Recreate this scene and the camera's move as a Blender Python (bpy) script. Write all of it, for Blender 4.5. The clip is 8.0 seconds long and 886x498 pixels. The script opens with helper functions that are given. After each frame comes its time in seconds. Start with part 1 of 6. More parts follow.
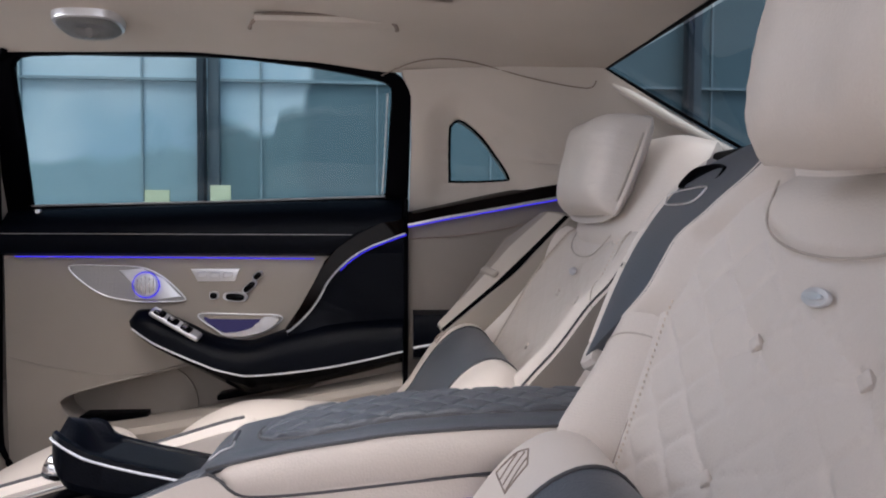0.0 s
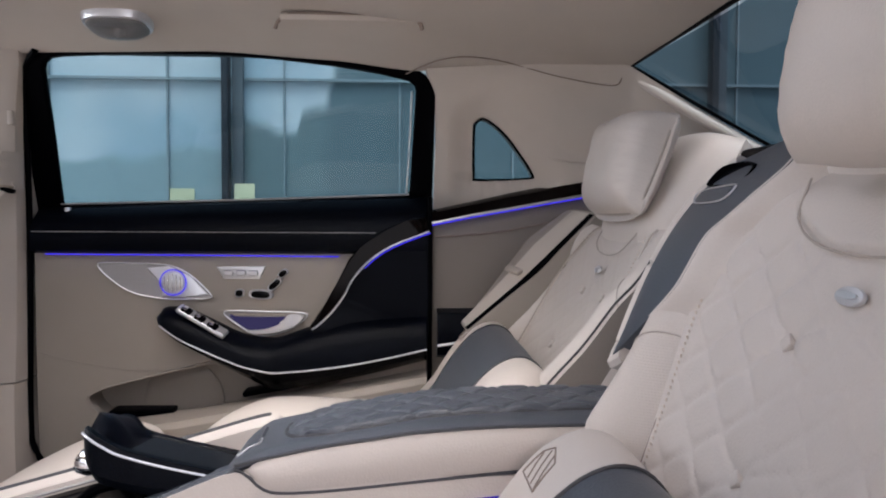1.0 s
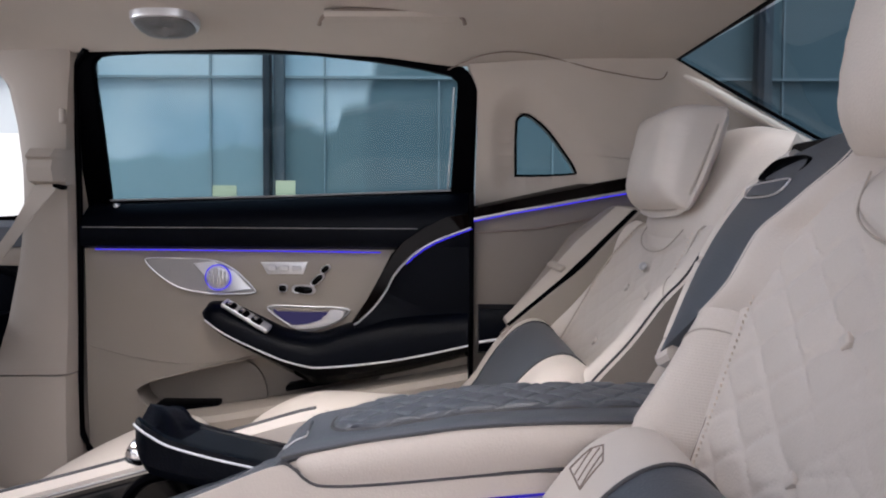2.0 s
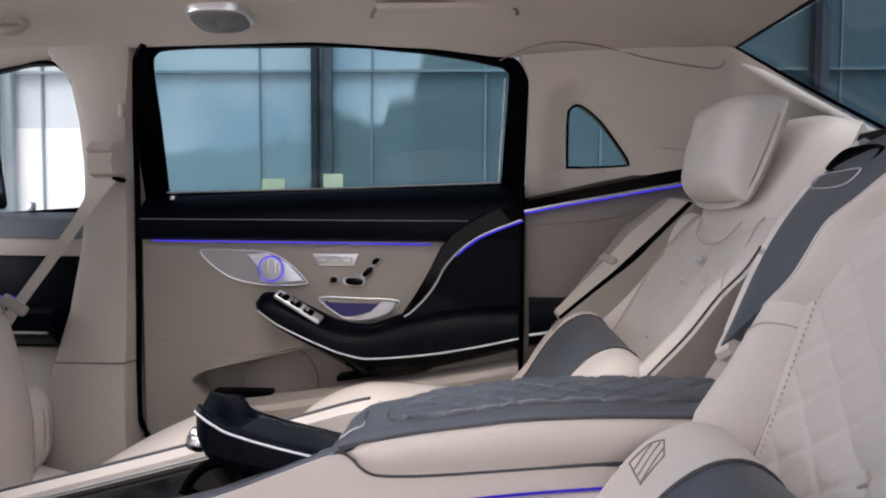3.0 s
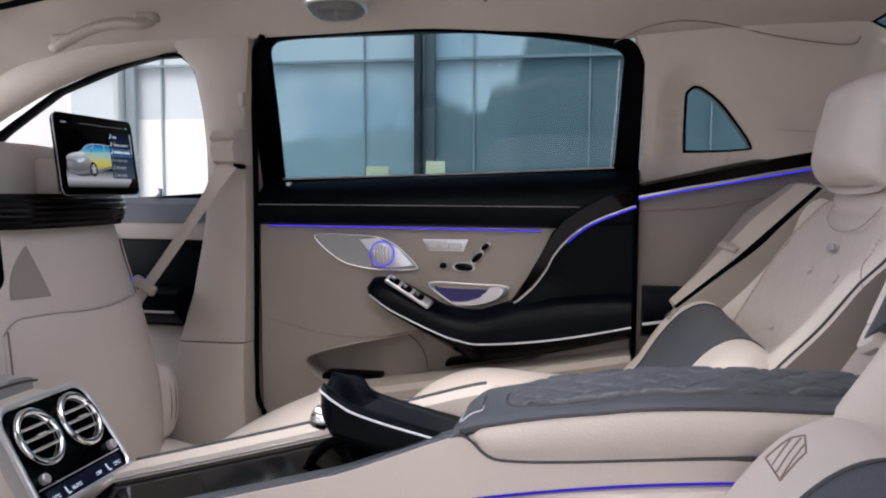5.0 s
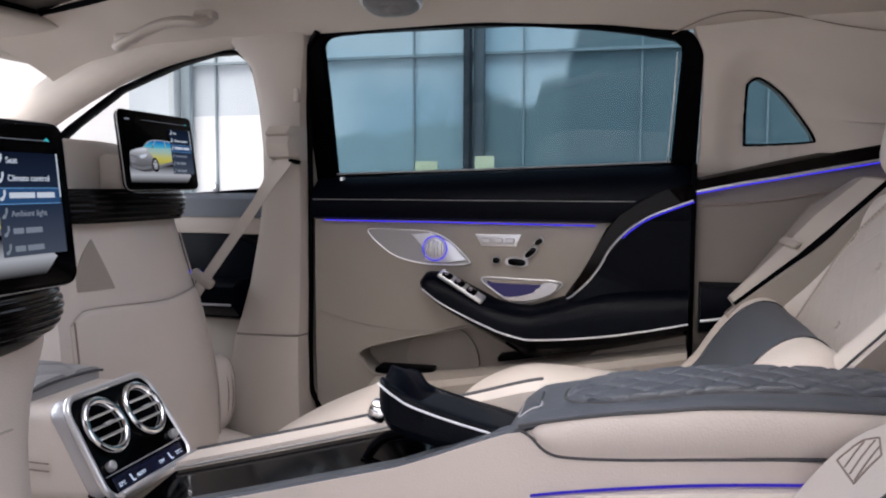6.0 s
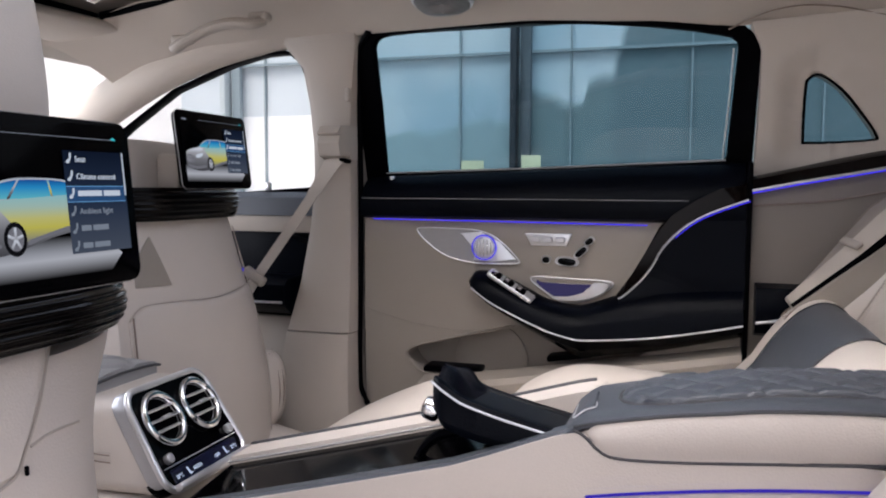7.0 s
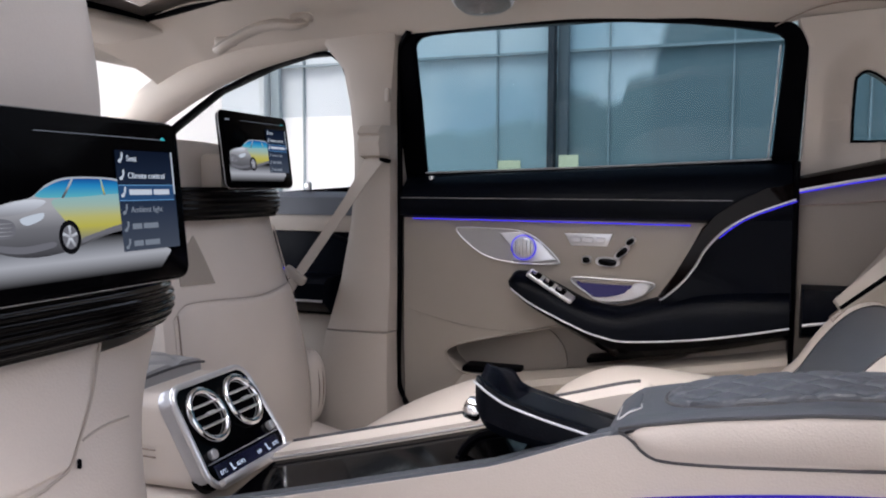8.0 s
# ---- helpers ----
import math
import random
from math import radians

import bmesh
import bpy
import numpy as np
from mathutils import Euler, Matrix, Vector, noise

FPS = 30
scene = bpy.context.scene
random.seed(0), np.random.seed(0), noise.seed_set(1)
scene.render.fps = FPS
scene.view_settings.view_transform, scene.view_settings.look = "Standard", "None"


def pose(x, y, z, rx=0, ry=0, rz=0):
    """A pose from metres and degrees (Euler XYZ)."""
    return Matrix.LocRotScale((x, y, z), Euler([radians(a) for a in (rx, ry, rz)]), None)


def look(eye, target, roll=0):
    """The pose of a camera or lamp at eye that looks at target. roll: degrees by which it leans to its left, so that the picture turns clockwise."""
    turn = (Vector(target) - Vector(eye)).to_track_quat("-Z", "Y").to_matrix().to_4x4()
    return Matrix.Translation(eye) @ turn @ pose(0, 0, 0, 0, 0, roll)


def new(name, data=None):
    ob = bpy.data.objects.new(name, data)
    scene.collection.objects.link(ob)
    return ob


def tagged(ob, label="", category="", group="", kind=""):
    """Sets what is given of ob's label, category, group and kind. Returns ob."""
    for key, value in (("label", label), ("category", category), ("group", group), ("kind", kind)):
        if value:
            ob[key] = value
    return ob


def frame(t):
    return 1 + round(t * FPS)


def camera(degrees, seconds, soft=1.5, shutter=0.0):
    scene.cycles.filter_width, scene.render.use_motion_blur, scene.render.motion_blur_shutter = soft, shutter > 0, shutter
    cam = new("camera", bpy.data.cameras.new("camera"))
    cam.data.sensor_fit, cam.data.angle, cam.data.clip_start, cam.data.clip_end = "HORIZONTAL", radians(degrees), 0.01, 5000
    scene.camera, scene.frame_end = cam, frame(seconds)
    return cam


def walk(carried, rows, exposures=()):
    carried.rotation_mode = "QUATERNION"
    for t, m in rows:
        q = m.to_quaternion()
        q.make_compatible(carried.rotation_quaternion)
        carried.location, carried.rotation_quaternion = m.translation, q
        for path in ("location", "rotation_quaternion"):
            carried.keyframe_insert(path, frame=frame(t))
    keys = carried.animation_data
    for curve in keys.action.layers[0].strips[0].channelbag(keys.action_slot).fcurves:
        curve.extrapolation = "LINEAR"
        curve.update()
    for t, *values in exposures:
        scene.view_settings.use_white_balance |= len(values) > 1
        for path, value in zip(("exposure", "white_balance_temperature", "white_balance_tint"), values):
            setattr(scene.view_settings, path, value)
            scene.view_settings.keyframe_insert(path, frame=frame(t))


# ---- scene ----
import functools

cam = camera(59.7, 8.0, soft=2.0)
PATH = [
    (0, (0.07, 0.046, 0.783), (0.219, 2.039, 0.698), 0.3),
    (0.5, (0.068, 0.046, 0.783), (0.193, 2.04, 0.698), 0.3),
    (1, (0.065, 0.046, 0.783), (0.158, 2.042, 0.693), 0.3),
    (1.5, (0.062, 0.047, 0.782), (0.11, 2.044, 0.689), 0.3),
    (3, (0.046, 0.051, 0.779), (-0.075, 2.044, 0.662), 0.3),
    (3.5, (0.04, 0.052, 0.777), (-0.139, 2.04, 0.649), 0.3),
    (4, (0.034, 0.054, 0.776), (-0.209, 2.034, 0.634), 0.3),
    (4.5, (0.028, 0.054, 0.775), (-0.281, 2.025, 0.63), 0.3),
    (6, (0.01, 0.053, 0.774), (-0.482, 1.984, 0.611), 0.2),
    (6.5, (0.005, 0.053, 0.773), (-0.543, 1.969, 0.608), 0.2),
    (7, (0.0, 0.051, 0.773), (-0.603, 1.951, 0.608), 0.2),
    (7.5, (-0.005, 0.05, 0.772), (-0.657, 1.933, 0.607), 0.2),
    (8, (-0.008, 0.05, 0.772), (-0.698, 1.92, 0.607), 0.2),
]
walk(cam, [(t, look(eye, target, roll)) for t, eye, target, roll in PATH], exposures=((0.0, 0.50, 6150, 14), (8.0, 0.50, 6150, 14)))

# ---- light ----
world = bpy.data.worlds.new("world")
scene.world = world
world.use_nodes = True
wn, wl = world.node_tree.nodes, world.node_tree.links
sky = wn.new("ShaderNodeTexSky")
sky.sky_type, sky.sun_disc = "NISHITA", False
sky.sun_elevation, sky.sun_rotation = radians(66), radians(197)
sky.air_density, sky.dust_density = 1.0, 9.0
wl.new(sky.outputs[0], wn["Background"].inputs[0])
wn["Background"].inputs[1].default_value = 0.15
sun = new("sun", bpy.data.lights.new("sun", "SUN"))
sun.data.energy, sun.data.angle, sun.data.color = 1.2, radians(20), (1.0, 0.95, 0.9)
sun.matrix_world = look((0.8, -2.6, 6.0), (0, 0.0, 0.0))
# daylight through the open near doorway
doorway = new("doorway_daylight", bpy.data.lights.new("doorway_daylight", "AREA"))
doorway.data.shape, doorway.data.size, doorway.data.size_y = "RECTANGLE", 0.9, 0.9
doorway.data.energy, doorway.data.color = 1.9, (0.98, 0.98, 1.0)
doorway.matrix_world = look((0.08, -0.22, 0.84), (-0.52, 0.75, 0.68))

# area lamp in an unseen, added roof opening, lighting the rear seats from above
roof_lamp = new("roof_fill", bpy.data.lights.new("roof_fill", "AREA"))
roof_lamp.data.shape, roof_lamp.data.size, roof_lamp.data.size_y = "RECTANGLE", 0.78, 0.66
roof_lamp.data.energy, roof_lamp.data.color = 1.0, (0.97, 0.98, 1.0)
roof_lamp.matrix_world = pose(-0.22, 0.91, 1.18)
# daylight through the windscreen
screenlight = new("windscreen_daylight", bpy.data.lights.new("windscreen_daylight", "AREA"))
screenlight.data.shape, screenlight.data.size, screenlight.data.size_y = "RECTANGLE", 1.1, 0.5
screenlight.data.energy, screenlight.data.color = 7.5, (0.98, 0.99, 1.0)
screenlight.matrix_world = look((-1.75, 0.93, 0.92), (-0.4, 0.93, 1.0))

# ---- materials ----
def material(name, colour, rough=0.5, metal=0.0, grain=0.0, scale=300.0, vary=0.06, coat=0.0, spec=0.5, stain=4.0):
    """Principled surface with a two-scale colour variation and a fine bump."""
    m = bpy.data.materials.new(name)
    m.use_nodes = True
    n, l = m.node_tree.nodes, m.node_tree.links
    b = n["Principled BSDF"]
    b.inputs["Roughness"].default_value, b.inputs["Metallic"].default_value = rough, metal
    b.inputs["Coat Weight"].default_value, b.inputs["Specular IOR Level"].default_value = coat, spec
    tex = n.new("ShaderNodeTexCoord")
    big, fine = n.new("ShaderNodeTexNoise"), n.new("ShaderNodeTexNoise")
    big.inputs["Scale"].default_value, big.inputs["Detail"].default_value = stain, 4
    fine.inputs["Scale"].default_value, fine.inputs["Detail"].default_value = scale, 2
    l.new(tex.outputs["Object"], big.inputs["Vector"])
    l.new(tex.outputs["Object"], fine.inputs["Vector"])
    add = n.new("ShaderNodeMath")
    add.operation = "MULTIPLY_ADD"
    add.inputs[1].default_value = 0.35
    l.new(fine.outputs["Fac"], add.inputs[0])
    l.new(big.outputs["Fac"], add.inputs[2])
    ramp = n.new("ShaderNodeMapRange")
    ramp.inputs["From Min"].default_value, ramp.inputs["From Max"].default_value = 0.4, 0.95
    ramp.inputs["To Min"].default_value, ramp.inputs["To Max"].default_value = 1 - vary, 1 + vary
    l.new(add.outputs[0], ramp.inputs["Value"])
    mul = n.new("ShaderNodeVectorMath")
    mul.operation = "SCALE"
    mul.inputs[0].default_value = colour
    l.new(ramp.outputs[0], mul.inputs["Scale"])
    l.new(mul.outputs[0], b.inputs["Base Color"])
    if grain:
        vor = n.new("ShaderNodeTexVoronoi")
        vor.inputs["Scale"].default_value = scale
        l.new(tex.outputs["Object"], vor.inputs["Vector"])
        bump = n.new("ShaderNodeBump")
        bump.inputs["Strength"].default_value, bump.inputs["Distance"].default_value = grain, 0.002
        l.new(vor.outputs["Distance"], bump.inputs["Height"])
        l.new(bump.outputs[0], b.inputs["Normal"])
    return m


def perforated(name, colour):
    """Leather with rows of small punched holes."""
    m = material(name, colour, 0.5, grain=0.1, scale=350)
    n, l = m.node_tree.nodes, m.node_tree.links
    vor = n.new("ShaderNodeTexVoronoi")
    vor.inputs["Scale"].default_value, vor.inputs["Randomness"].default_value = 380, 0.0
    l.new(n["Texture Coordinate"].outputs["Object"], vor.inputs["Vector"])
    bump = n.new("ShaderNodeBump")
    bump.inputs["Strength"].default_value, bump.inputs["Distance"].default_value = 0.3, 0.002
    l.new(vor.outputs["Distance"], bump.inputs["Height"])
    bump.invert = True
    l.new(bump.outputs[0], n["Principled BSDF"].inputs["Normal"])
    return m


def glowing(name, colour, power):
    m = bpy.data.materials.new(name)
    m.use_nodes = True
    n, l = m.node_tree.nodes, m.node_tree.links
    e = n.new("ShaderNodeEmission")
    e.inputs[0].default_value, e.inputs[1].default_value = (*colour, 1), power
    l.new(e.outputs[0], n["Material Output"].inputs[0])
    return m


def pane_glass(name, colour, gloss=0.06):
    m = bpy.data.materials.new(name)
    m.use_nodes = True
    n, l = m.node_tree.nodes, m.node_tree.links
    clear, shine, mix = n.new("ShaderNodeBsdfTransparent"), n.new("ShaderNodeBsdfGlossy"), n.new("ShaderNodeMixShader")
    face, power, level = n.new("ShaderNodeLayerWeight"), n.new("ShaderNodeMath"), n.new("ShaderNodeMath")
    clear.inputs[0].default_value = (*colour, 1)
    shine.inputs["Roughness"].default_value = 0.02
    face.inputs[0].default_value = 0.5
    power.operation, power.inputs[1].default_value = "POWER", 5.0
    level.operation, level.inputs[1].default_value, level.inputs[2].default_value = "MULTIPLY_ADD", 0.4, gloss * 0.4
    l.new(face.outputs["Facing"], power.inputs[0])
    l.new(power.outputs[0], level.inputs[0])
    l.new(level.outputs[0], mix.inputs[0])
    l.new(clear.outputs[0], mix.inputs[1])
    l.new(shine.outputs[0], mix.inputs[2])
    l.new(mix.outputs[0], n["Material Output"].inputs[0])
    return m


BEIGE = (0.595, 0.54, 0.493)
leather = material("beige_leather", BEIGE, 0.45, grain=0.12, scale=420, vary=0.05)
leather_holes = perforated("perforated_beige_leather", (0.575, 0.52, 0.472))
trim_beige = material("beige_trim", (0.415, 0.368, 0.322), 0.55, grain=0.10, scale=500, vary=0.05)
# beige darkened for door lining, and for soft shade on the side pad
darker_leather = material("darker_leather", (0.305, 0.268, 0.232), 0.5, grain=0.12, scale=450, vary=0.06)
# seat flank and rear quarter beige, with their shade mixed into the colour
shaded_leather = material("shaded_leather", (0.20, 0.172, 0.148), 0.5, grain=0.12, scale=450, vary=0.06)
suede = material("beige_suede", (0.515, 0.462, 0.410), 0.9, grain=0.2, scale=900, vary=0.07, spec=0.2)
slate = material("slate_leather", (0.072, 0.080, 0.096), 0.42, grain=0.16, scale=420, vary=0.10)
black_leather = material("black_leather", (0.0010, 0.0017, 0.0042), 0.36, spec=0.07, grain=0.14, scale=420, vary=0.12)
lacquer = material("piano_lacquer", (0.0010, 0.0010, 0.0014), 0.08, spec=0.09, coat=0.0, vary=0.2)
wood = material("dark_wood_lacquer", (0.0026, 0.0012, 0.0010), 0.12, spec=0.10, coat=0.0, vary=0.4, scale=60)
black_plastic = material("black_plastic", (0.0009, 0.0009, 0.0016), 0.40, spec=0.02, grain=0.1, scale=600, vary=0.1)
slate_mat = material("dark_rubber", (0.006, 0.008, 0.012), 0.5, spec=0.12, grain=0.1, scale=600, vary=0.1)
silver_cap = material("brushed_cap", (0.42, 0.42, 0.44), 0.38, metal=0.5, vary=0.06)
silver = material("satin_silver", (0.72, 0.72, 0.74), 0.32, metal=0.75, vary=0.05)
bright_trim = material("bright_trim", (0.62, 0.62, 0.64), 0.3, metal=0.35, vary=0.03)
chrome = material("chrome", (0.85, 0.85, 0.86), 0.08, metal=1.0, vary=0.02)
mesh_metal = perforated("speaker_mesh", (0.33, 0.32, 0.32))
stitch = material("dark_piping", (0.05, 0.05, 0.055), 0.6, vary=0.1)
seam_brown = material("seam_brown", (0.24, 0.19, 0.16), 0.8, vary=0.1)
thread = material("beige_thread", (0.66, 0.57, 0.49), 0.7, vary=0.1)
webbing = material("beige_webbing", (0.52, 0.465, 0.41), 0.7, grain=0.4, scale=900, vary=0.08)
grey_leather = material("grey_leather", (0.26, 0.26, 0.265), 0.45, grain=0.15, scale=420, vary=0.08)
carpet = material("beige_carpet", (0.36, 0.29, 0.24), 0.95, grain=0.8, scale=600, vary=0.15)
grille_wood = material("grooved_black_lacquer", (0.0016, 0.0012, 0.0012), 0.15, spec=0.14, coat=0.0, vary=0.3)
body_paint = material("car_body_paint", (0.03, 0.035, 0.04), 0.3, coat=1.0, vary=0.03)
screen_black = material("screen_black", (0.0008, 0.0008, 0.0012), 0.18, spec=0.02, vary=0.05)
lamp_lens = material("dark_lamp_lens", (0.15, 0.145, 0.145), 0.3, grain=0.5, scale=400, vary=0.15)
lens_grey = material("grey_lamp_lens", (0.34, 0.33, 0.33), 0.25, vary=0.1, scale=120)
blue_light = glowing("ambient_blue", (0.06, 0.04, 0.9), 0.75)
dim_blue = glowing("ambient_dim_blue", (0.07, 0.045, 0.6), 0.45)
violet_light = glowing("ambient_violet", (0.15, 0.13, 0.34), 0.18)
tinted = pane_glass("tinted_glass", (0.57, 0.69, 0.735))
dark_tint = pane_glass("dark_tinted_glass", (0.20, 0.28, 0.33))
clear_glass = pane_glass("clear_glass", (0.95, 0.97, 0.97))


# ---- mesh helpers ----
def part(name, bm, mat, parent=None, label="", smooth=True):
    me = bpy.data.meshes.new(name)
    bmesh.ops.recalc_face_normals(bm, faces=bm.faces[:])
    bm.to_mesh(me)
    bm.free()
    me.materials.append(mat)
    if smooth:
        me.shade_smooth()
        me.set_sharp_from_angle(angle=radians(38))
    ob = new(name, me)
    ob.parent = parent
    if label:
        ob["label"] = label
    return ob


def thing(name, label, category, group="", kind=""):
    return tagged(new(name), label, category, group, kind)


def join(*meshes):
    """Several bmeshes in one."""
    out = bmesh.new()
    for b in meshes:
        me = bpy.data.meshes.new("tmp")
        b.to_mesh(me)
        b.free()
        out.from_mesh(me)
        bpy.data.meshes.remove(me)
    return out


def moved(bm, m):
    bmesh.ops.transform(bm, matrix=m, verts=bm.verts[:])
    return bm


def rbox(c, size, r=0.005, seg=2, m=None):
    bm = bmesh.new()
    bmesh.ops.create_cube(bm, size=1)
    bmesh.ops.scale(bm, vec=size, verts=bm.verts[:])
    if r:
        bmesh.ops.bevel(bm, geom=bm.edges[:], offset=min(r, min(size) * 0.48), segments=seg, affect="EDGES", profile=0.5)
    if m is not None:
        moved(bm, m)
    return moved(bm, Matrix.Translation(c))


def disc(c, r, h, axis="Y", n=32, bevel=0.0):
    bm = bmesh.new()
    bmesh.ops.create_cone(bm, cap_ends=True, segments=n, radius1=r, radius2=r, depth=h)
    if bevel:
        bmesh.ops.bevel(bm, geom=[e for e in bm.edges if len(e.link_faces) == 2 and abs(e.calc_face_angle()) > 1], offset=bevel, segments=2, affect="EDGES", profile=0.5)
    if axis == "Y":
        moved(bm, pose(0, 0, 0, 90))
    elif axis == "X":
        moved(bm, pose(0, 0, 0, 0, 90))
    return moved(bm, Matrix.Translation(c))


def smooth_line(pts, n=8, closed=False):
    """Catmull-Rom through the points."""
    p = [Vector(a) for a in pts]
    out, k = [], len(p)
    for i in range(k if closed else k - 1):
        a, b, c, d = ((p[(i - 1) % k], p[i], p[(i + 1) % k], p[(i + 2) % k]) if closed
                      else (p[max(i - 1, 0)], p[i], p[i + 1], p[min(i + 2, k - 1)]))
        for j in range(n):
            t = j / n
            out.append(0.5 * ((2 * b) + (c - a) * t + (2 * a - 5 * b + 4 * c - d) * t * t + (3 * b - a - 3 * c + d) * t ** 3))
    if not closed:
        out.append(p[-1])
    return out


def tube(pts, r, n=8, closed=False, flat=1.0):
    """A round bar along a line of points."""
    bm = bmesh.new()
    pts = [Vector(a) for a in pts]
    k, rings = len(pts), []
    for i, q in enumerate(pts):
        a = pts[(i - 1) % k] if closed or i else q
        b = pts[(i + 1) % k] if closed or i < k - 1 else q
        t = (b - a).normalized()
        ref = Vector((0, 0, 1)) if abs(t.z) < 0.9 else Vector((0, 1, 0))
        s = t.cross(ref).normalized()
        u = s.cross(t)
        rings.append([bm.verts.new(q + (s * math.cos(w) + u * math.sin(w) * flat) * r) for w in (2 * math.pi * j / n for j in range(n))])
    for i in range(k if closed else k - 1):
        a, b = rings[i], rings[(i + 1) % k]
        for j in range(n):
            bm.faces.new((a[j], a[(j + 1) % n], b[(j + 1) % n], b[j]))
    if not closed:
        bm.faces.new(rings[0])
        bm.faces.new(rings[-1])
    return bm


def loft(sections, closed=True, caps=True):
    """Skin over sections of equal length."""
    bm = bmesh.new()
    rings = [[bm.verts.new(p) for p in s] for s in sections]
    n = len(rings[0])
    for a, b in zip(rings, rings[1:]):
        for j in range(n if closed else n - 1):
            bm.faces.new((a[j], a[(j + 1) % n], b[(j + 1) % n], b[j]))
    if caps and closed:
        bm.faces.new(rings[0])
        bm.faces.new(rings[-1])
    return bm


def slab(fn, nu, nv, back):
    """A closed cushion-like slab: fn(u, v) in 0..1 gives the front, back is the vector to the rear face."""
    bm = bmesh.new()
    back = Vector(back)
    front = [[bm.verts.new(fn(i / nu, j / nv)) for j in range(nv + 1)] for i in range(nu + 1)]
    rear = {}
    rim = [(i, 0) for i in range(nu)] + [(nu, j) for j in range(nv)] + [(i, nv) for i in range(nu, 0, -1)] + [(0, j) for j in range(nv, 0, -1)]
    for i in range(nu):
        for j in range(nv):
            bm.faces.new((front[i][j], front[i + 1][j], front[i + 1][j + 1], front[i][j + 1]))
    for i, j in rim:
        rear[i, j] = bm.verts.new(front[i][j].co + back)
    for a, b in zip(rim, rim[1:] + rim[:1]):
        bm.faces.new((front[a[0]][a[1]], front[b[0]][b[1]], rear[b], rear[a]))
    bm.faces.new([rear[a] for a in rim])
    return bm


def prism(outline, fn, depth, bevel=0.0, seg=2):
    """A plate whose outline is given in (x, z); fn(x, z) is its face, depth its thickness along +y."""
    bm = bmesh.new()
    a = [bm.verts.new((x, fn(x, z), z)) for x, z in outline]
    b = [bm.verts.new((x, fn(x, z) + depth, z)) for x, z in outline]
    k = len(a)
    f = bm.faces.new(a)
    bm.faces.new(b[::-1])
    for i in range(k):
        bm.faces.new((a[i], b[i], b[(i + 1) % k], a[(i + 1) % k]))
    if bevel:
        bmesh.ops.bevel(bm, geom=list(f.edges), offset=bevel, segments=seg, affect="EDGES", profile=0.5)
    bmesh.ops.triangulate(bm, faces=[g for g in bm.faces if len(g.verts) > 4])
    return bm


def by_angle(outline, centre, n):
    """n points where rays from the centre, at even angles, leave a closed outline."""
    c, out, k = Vector(centre), [], len(outline)
    for i in range(n):
        w = 2 * math.pi * i / n
        d, best = Vector((math.cos(w), math.sin(w))), None
        for j in range(k):
            a, b = Vector(outline[j]) - c, Vector(outline[(j + 1) % k]) - c
            e = b - a
            det = d.x * -e.y + e.x * d.y
            if abs(det) < 1e-12:
                continue
            r = (a.x * -e.y + e.x * a.y) / det
            s = (d.x * a.y - d.y * a.x) / det
            if r > 0 and -1e-6 <= s <= 1 + 1e-6 and (best is None or r > best):
                best = r
        out.append(c + d * best)
    return out


def ring_plate(inner, outer, centre, fn, depth, n=128, loops=4, lip=0.0):
    """A plate with a hole: both outlines in (x, z), face on fn, thickness along +y; lip rounds the hole's edge."""
    a, b = by_angle(inner, centre, n), by_angle(outer, centre, n)
    bm = bmesh.new()
    rows = [[bm.verts.new((p.x, fn(p.x, p.y) + depth, p.y)) for p in a]]
    if lip:
        rows.append([bm.verts.new((p.x, fn(p.x, p.y) + lip, p.y)) for p in a])
    for k in range(loops + 1):
        t = k / loops
        row = []
        for p, q in zip(a, b):
            m = p.lerp(q, t)
            if lip and k == 0:
                m = p + (q - p).normalized() * lip
            row.append(bm.verts.new((m.x, fn(m.x, m.y), m.y)))
        rows.append(row)
    rows.append([bm.verts.new((p.x, fn(p.x, p.y) + depth, p.y)) for p in b])
    for r0, r1 in zip(rows, rows[1:] + rows[:1]):
        for j in range(n):
            bm.faces.new((r0[j], r0[(j + 1) % n], r1[(j + 1) % n], r1[j]))
    return bm


def pillow(c, size, m, n=28, power=2.6, pinch=0.0, wrinkle=0.0):
    """A soft cushion: size is half width, half height, half thickness."""
    bm = bmesh.new()
    w, h, d = size

    def half(sign):
        rows = []
        for i in range(n + 1):
            row = []
            for j in range(n + 1):
                u, v = 2 * i / n - 1, 2 * j / n - 1
                e = max(0.0, (1 - abs(u) ** power) * (1 - abs(v) ** power)) ** 0.42
                x = u * (1 - 0.08 * (1 - pinch) * v * v)
                z = v * (1 - 0.08 * (1 - pinch) * u * u)
                k = wrinkle * noise.noise(Vector((u * 3, v * 3, sign * 2.0))) * e
                row.append(Vector((x * w, sign * d * e + k, z * h)))
            rows.append(row)
        return rows
    for sign in (-1, 1):
        g = half(sign)
        vs = [[bm.verts.new(q) for q in row] for row in g]
        for i in range(n):
            for j in range(n):
                bm.faces.new((vs[i][j], vs[i + 1][j], vs[i + 1][j + 1], vs[i][j + 1]))
    bmesh.ops.remove_doubles(bm, verts=bm.verts[:], dist=1e-5)
    return moved(moved(bm, m), Matrix.Translation(c))


def lerp_table(table, x):
    """Piecewise linear value from rows of (x, value)."""
    if x <= table[0][0]:
        return table[0][1]
    for (a, p), (b, q) in zip(table, table[1:]):
        if x <= b:
            t = (x - a) / (b - a)
            t = t * t * (3 - 2 * t) * 0.5 + t * 0.5
            return p + (q - p) * t
    return table[-1][1]


